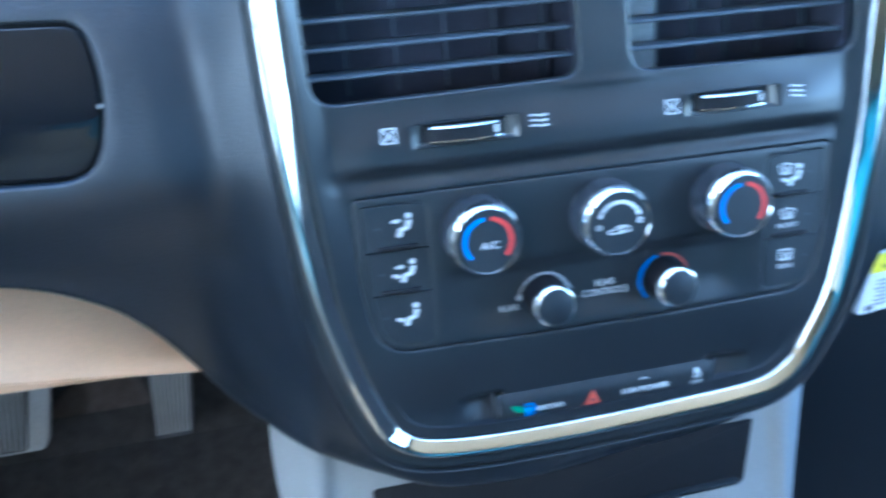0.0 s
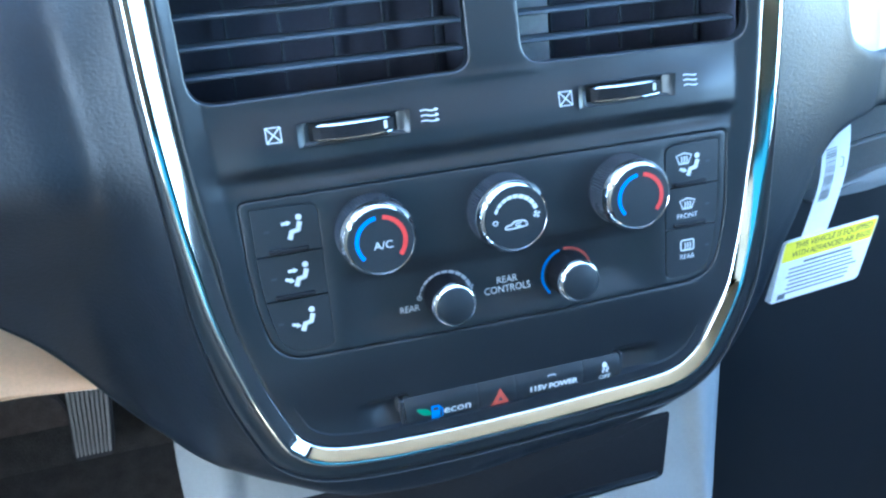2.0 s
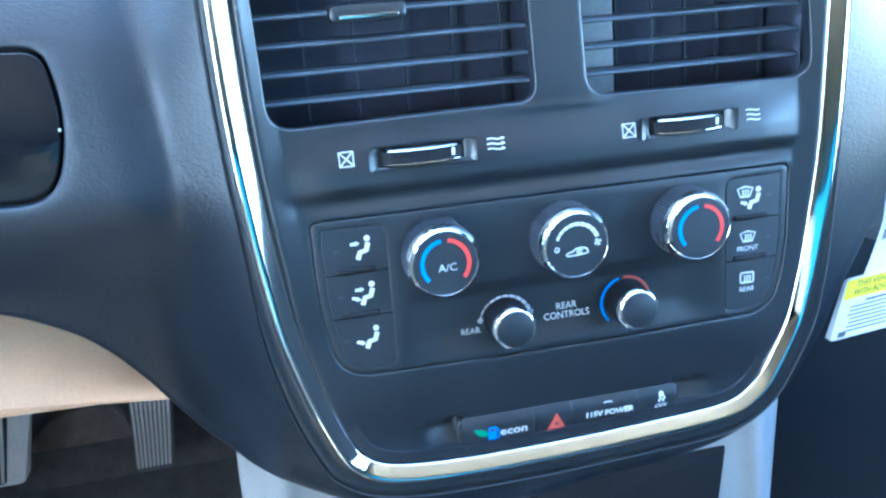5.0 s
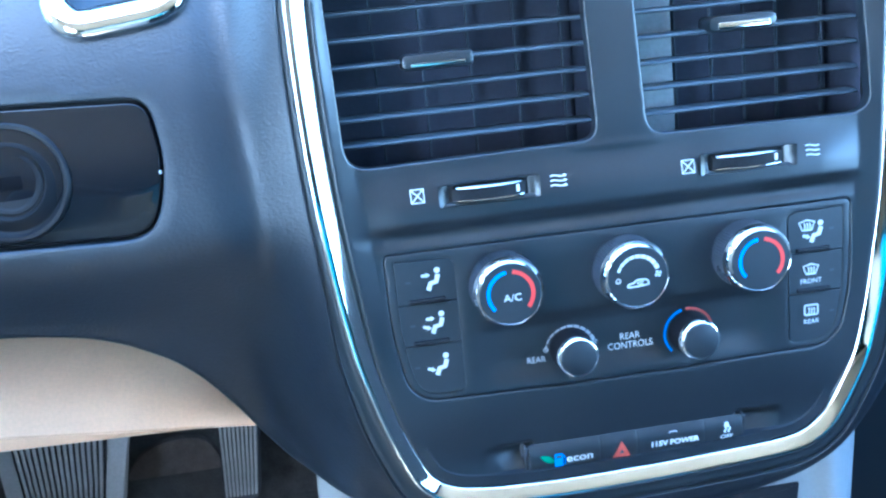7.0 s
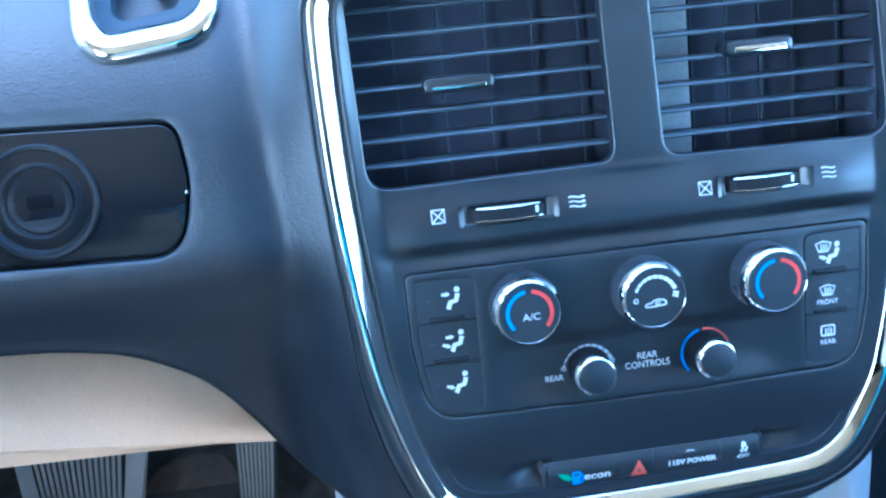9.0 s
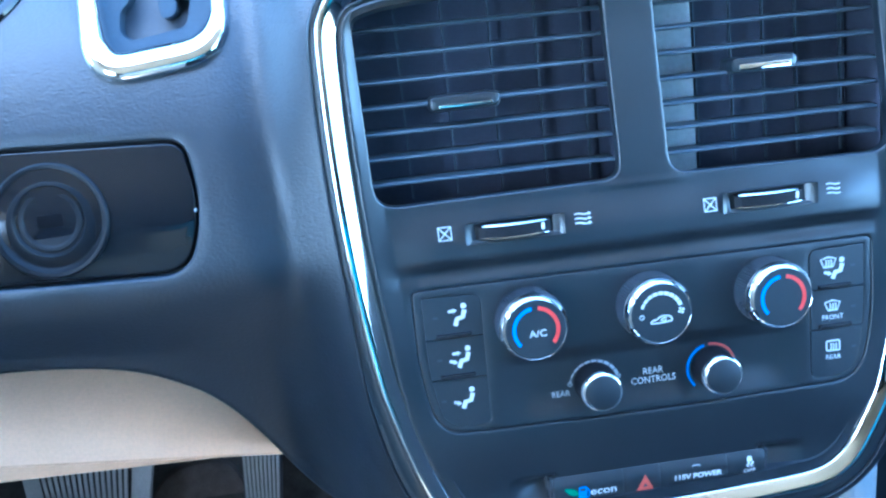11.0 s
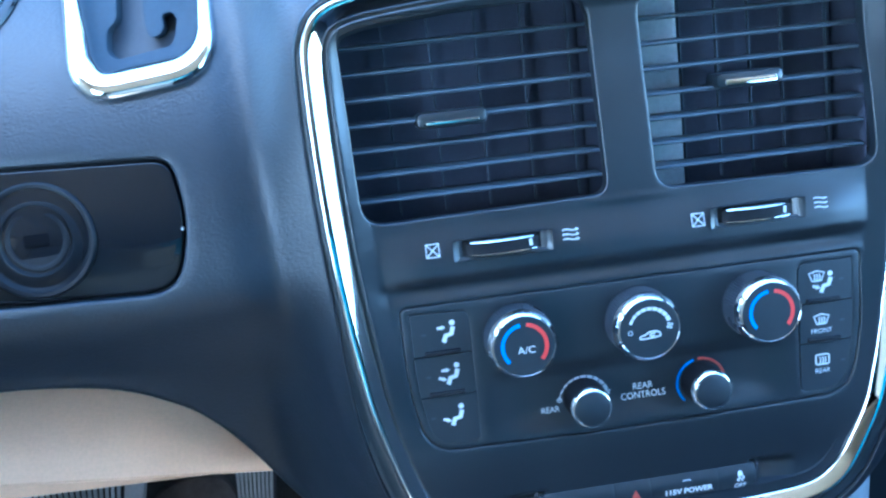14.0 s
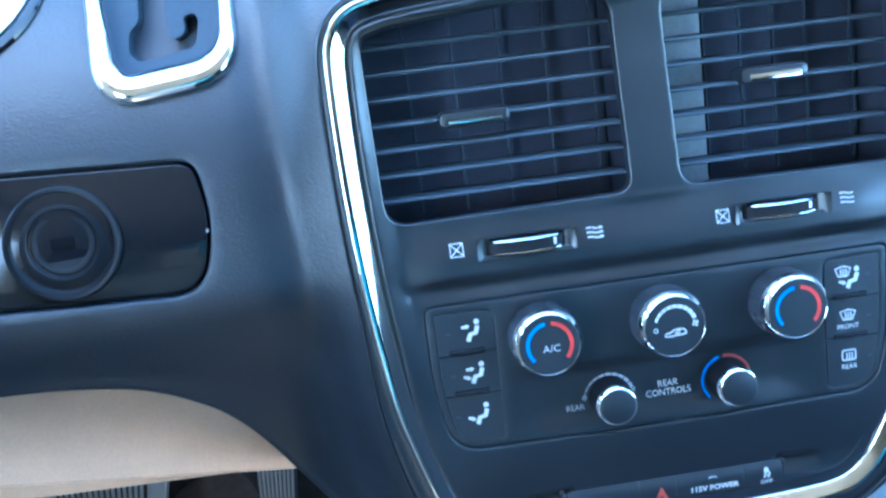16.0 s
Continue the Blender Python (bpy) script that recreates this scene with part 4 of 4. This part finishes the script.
def bend(p):
    return 0.10 * (p[1] + 0.14)


def laid(pts, lift):
    bm = bmesh.new()
    vs = [bm.verts.new((p[0], TAGY + bend(p) - lift, p[1])) for p in pts]
    bm.faces.new(vs)
    return bm


cardpart = part("card", slab(card, TAGY, TAGY + 0.0045, 0.0001, tilt=bend), PAPER, tag)


def on_card(u, v):
    a, b, c, d = (Vector(q) for q in ((0.2425, -0.1643), (0.3180, -0.1579), (0.3383, -0.1133), (0.2564, -0.1203)))
    return tuple((a * (1 - u) + b * u) * (1 - v) + (d * (1 - u) + c * u) * v)


def card_quad(u0, v0, u1, v1):
    n = 8
    return [on_card(u0 + (u1 - u0) * i / n, v0) for i in range(n + 1)] + [on_card(u1 - (u1 - u0) * i / n, v1) for i in range(n + 1)]


part("yellow_band", laid(card_quad(0.012, 0.66, 0.988, 0.985), 0.0004), YELLOW, cardpart, "yellow heading band")


def card_words(text, u, v, size, squeeze, ink):
    bm = lettering(text, 0, 0, 1.0, 0)
    w = max(x.co.x for x in bm.verts) * 2
    for x in bm.verts:
        q = on_card(u + x.co.x / w * squeeze, v + x.co.z * size)
        x.co = (q[0], TAGY + bend(q) - 0.0008, q[1])
    return part("lettering", bm, ink, cardpart, "black capitals")


card_words("THIS VEHICLE IS EQUIPPED", 0.53, 0.895, 0.095, 0.82, INK)
card_words("WITH ADVANCED AIR BAGS", 0.53, 0.755, 0.095, 0.84, INK)
rng = random.Random(4)
for k in range(8):
    v = 0.575 - 0.066 * k
    u0, u1 = (0.26, 0.78) if k == 0 else (0.10 + rng.random() * 0.05, 0.80 + rng.random() * 0.12)
    part("print_line", laid(card_quad(u0, v, u1, v + (0.036 if k == 0 else 0.024)), 0.0005), GREYINK, cardpart)
part("print_block", laid(card_quad(0.055, 0.04, 0.14, 0.13), 0.0006), GREYINK, cardpart)
strip_l = catmull([(0.2731, -0.1193), (0.2805, -0.0991), (0.2862, -0.0789), (0.2872, -0.0569), (0.2859, -0.0309)], False, 5)
strip_r = catmull([(0.2943, -0.1178), (0.3026, -0.0951), (0.3085, -0.0749), (0.3108, -0.0528), (0.3090, -0.0268)], False, 5)
bm = bmesh.new()
loft(bm, [[(p[0], TAGY + 0.0052 + dy, p[1]) for p in strip_l + strip_r[::-1]] for dy in (0, 0.0006)], caps=(True, True))
strip = part("strip", bm, PAPER, tag, "white barcode strip")
for k in range(22):
    t = 6 + k * 0.42
    i = int(t)
    a = Vector(strip_l[i]).lerp(Vector(strip_l[i + 1]), t - i)
    b = Vector(strip_r[i]).lerp(Vector(strip_r[i + 1]), t - i)
    bm = bmesh.new()
    ribbon(bm, [tuple(a.lerp(b, 0.14)), tuple(a.lerp(b, 0.52))], 0.0004 + 0.0008 * rng.random(), TAGY + 0.0052, lift=0.0004)
    part("bar", bm, INK, strip)
bm = bmesh.new()
ribbon(bm, [(0.3029, -0.0709), (0.3054, -0.0709), (0.3058, -0.0639), (0.3031, -0.0637)], 0.0007, TAGY + 0.0052, lift=0.0004)
part("print_mark", bm, INK, strip)

# ---- front seats ----


def seat(cx, cy, cloth, label):
    st = thing("front_seat", label, "seat", "front seats", at=pose(cx, cy, 0))
    part("seat_base", block(-0.20, -0.22, 0.0, 0.20, 0.22, 0.20, bevel=0.01), CARPET, st)
    part("cushion", block(-0.25, -0.27, 0.18, 0.25, 0.27, 0.34, bevel=0.05), cloth, st)
    bm = block(-0.25, -0.09, 0.0, 0.25, 0.09, 0.56, bevel=0.06)
    bmesh.ops.transform(bm, matrix=pose(0, -0.30, 0.28, 14, 0, 0), verts=bm.verts[:])
    part("backrest", bm, cloth, st)
    bm = block(-0.13, -0.05, 0.0, 0.13, 0.05, 0.18, bevel=0.04)
    bmesh.ops.transform(bm, matrix=pose(0, -0.44, 0.82, 10, 0, 0), verts=bm.verts[:])
    part("headrest", bm, cloth, st)


# Unseen seat placed where sunlight on it bounces warm light forward.
seat(-0.43, -0.74, SEAT, "plain beige front seat behind the dashboard")
# The shade on this unseen seat is put into its charcoal cloth.
seat(0.43, -1.02, DOOR, "front seat with cabin shade put into its charcoal colour")

# ---- cabin ----


def wall(name, label, boxes, material, category="wall"):
    bm = bmesh.new()
    for bx in boxes:
        block(*bx, bm=bm)
    ob = part(name, bm, material)
    return tagged(ob, label, category, kind="structure")


# Unseen shell; roof edge, sills and openings are set to shape the light.
wall("floor", "dark carpeted cabin floor", [(-0.80, -2.0, -0.03, 0.80, 0.95, 0.0)], CARPET, "floor")
wall("ceiling", "beige cloth headliner", [(-0.80, -2.0, 1.36, 0.80, -0.13, 1.40)], LINER, "ceiling")
wall("wall_north", "dark bulkhead ahead of the footwell", [(-0.80, 0.90, -0.03, 0.80, 0.95, 0.86)], CARPET)
wall("wall_west", "tan lining of an unseen door, openings set to shape light", [(-0.80, -2.0, 0.0, -0.76, 0.90, 0.80), (-0.80, -2.0, 1.26, -0.76, -0.13, 1.36), (-0.80, -1.12, 0.80, -0.76, -1.02, 1.26), (-0.80, -0.50, 0.80, -0.76, -0.04, 1.26), (-0.80, -2.0, 0.80, -0.76, -1.92, 1.26), (-0.80, -0.04, 1.00, -0.76, 0.36, 1.20), (-0.80, -0.04, 0.80, -0.76, 0.36, 0.84), (-0.80, 0.36, 0.80, -0.76, 0.60, 1.05)], TAN)
wall("wall_east", "charcoal lining of an unseen door, openings set to shape light", [(0.76, -2.0, 0.0, 0.80, 0.90, 0.57), (0.76, -2.0, 0.57, 0.80, -0.22, 0.68), (0.76, -2.0, 0.68, 0.80, -0.36, 0.79), (0.76, -2.0, 1.26, 0.80, -0.13, 1.36), (0.76, -1.06, 0.79, 0.80, -0.96, 1.26), (0.76, -2.0, 0.79, 0.80, -1.92, 1.26)], DOOR)
wall("wall_south", "charcoal tailgate lining round a rear window", [(-0.80, -2.04, 0.0, 0.80, -2.0, 0.84), (-0.80, -2.04, 1.34, 0.80, -2.0, 1.40), (-0.80, -2.04, 0.84, -0.72, -2.0, 1.34), (0.72, -2.04, 0.84, 0.80, -2.0, 1.34)], DOOR)
wall("window_1", "dark tinted rear side window pane", [(-0.785, -1.92, 0.80, -0.779, -1.12, 1.26)], TINT, "window")
wall("window_2", "dark tinted tailgate window pane", [(-0.72, -2.025, 0.84, 0.72, -2.019, 1.34)], TINT, "window")
wall("window_3", "dark tinted rear side window pane", [(0.779, -1.92, 0.79, 0.785, -1.06, 1.26)], TINT, "window")
bm = bmesh.new()
loft(bm, [[(x, y, z) for y, z in ((0.30, -0.02), (0.32, 0.0), (0.79, 0.47), (0.83, 0.45), (0.37, -0.02))] for x in (-0.76, 0.76)], caps=(True, True))
tagged(part("toe_board", bm, CARPET), "dark carpeted toe board rising from the floor", "floor", kind="structure")
# Unseen ground; its pale tone sends warm fill light up into the cabin.
g = bmesh.new()
bmesh.ops.create_grid(g, x_segments=2, y_segments=2, size=1500, matrix=Matrix.Translation((0, 0, -0.32)))
tagged(part("ground", g, BOUNCE_GROUND), "unseen pale ground that bounces light into the vehicle", "ground", kind="structure")
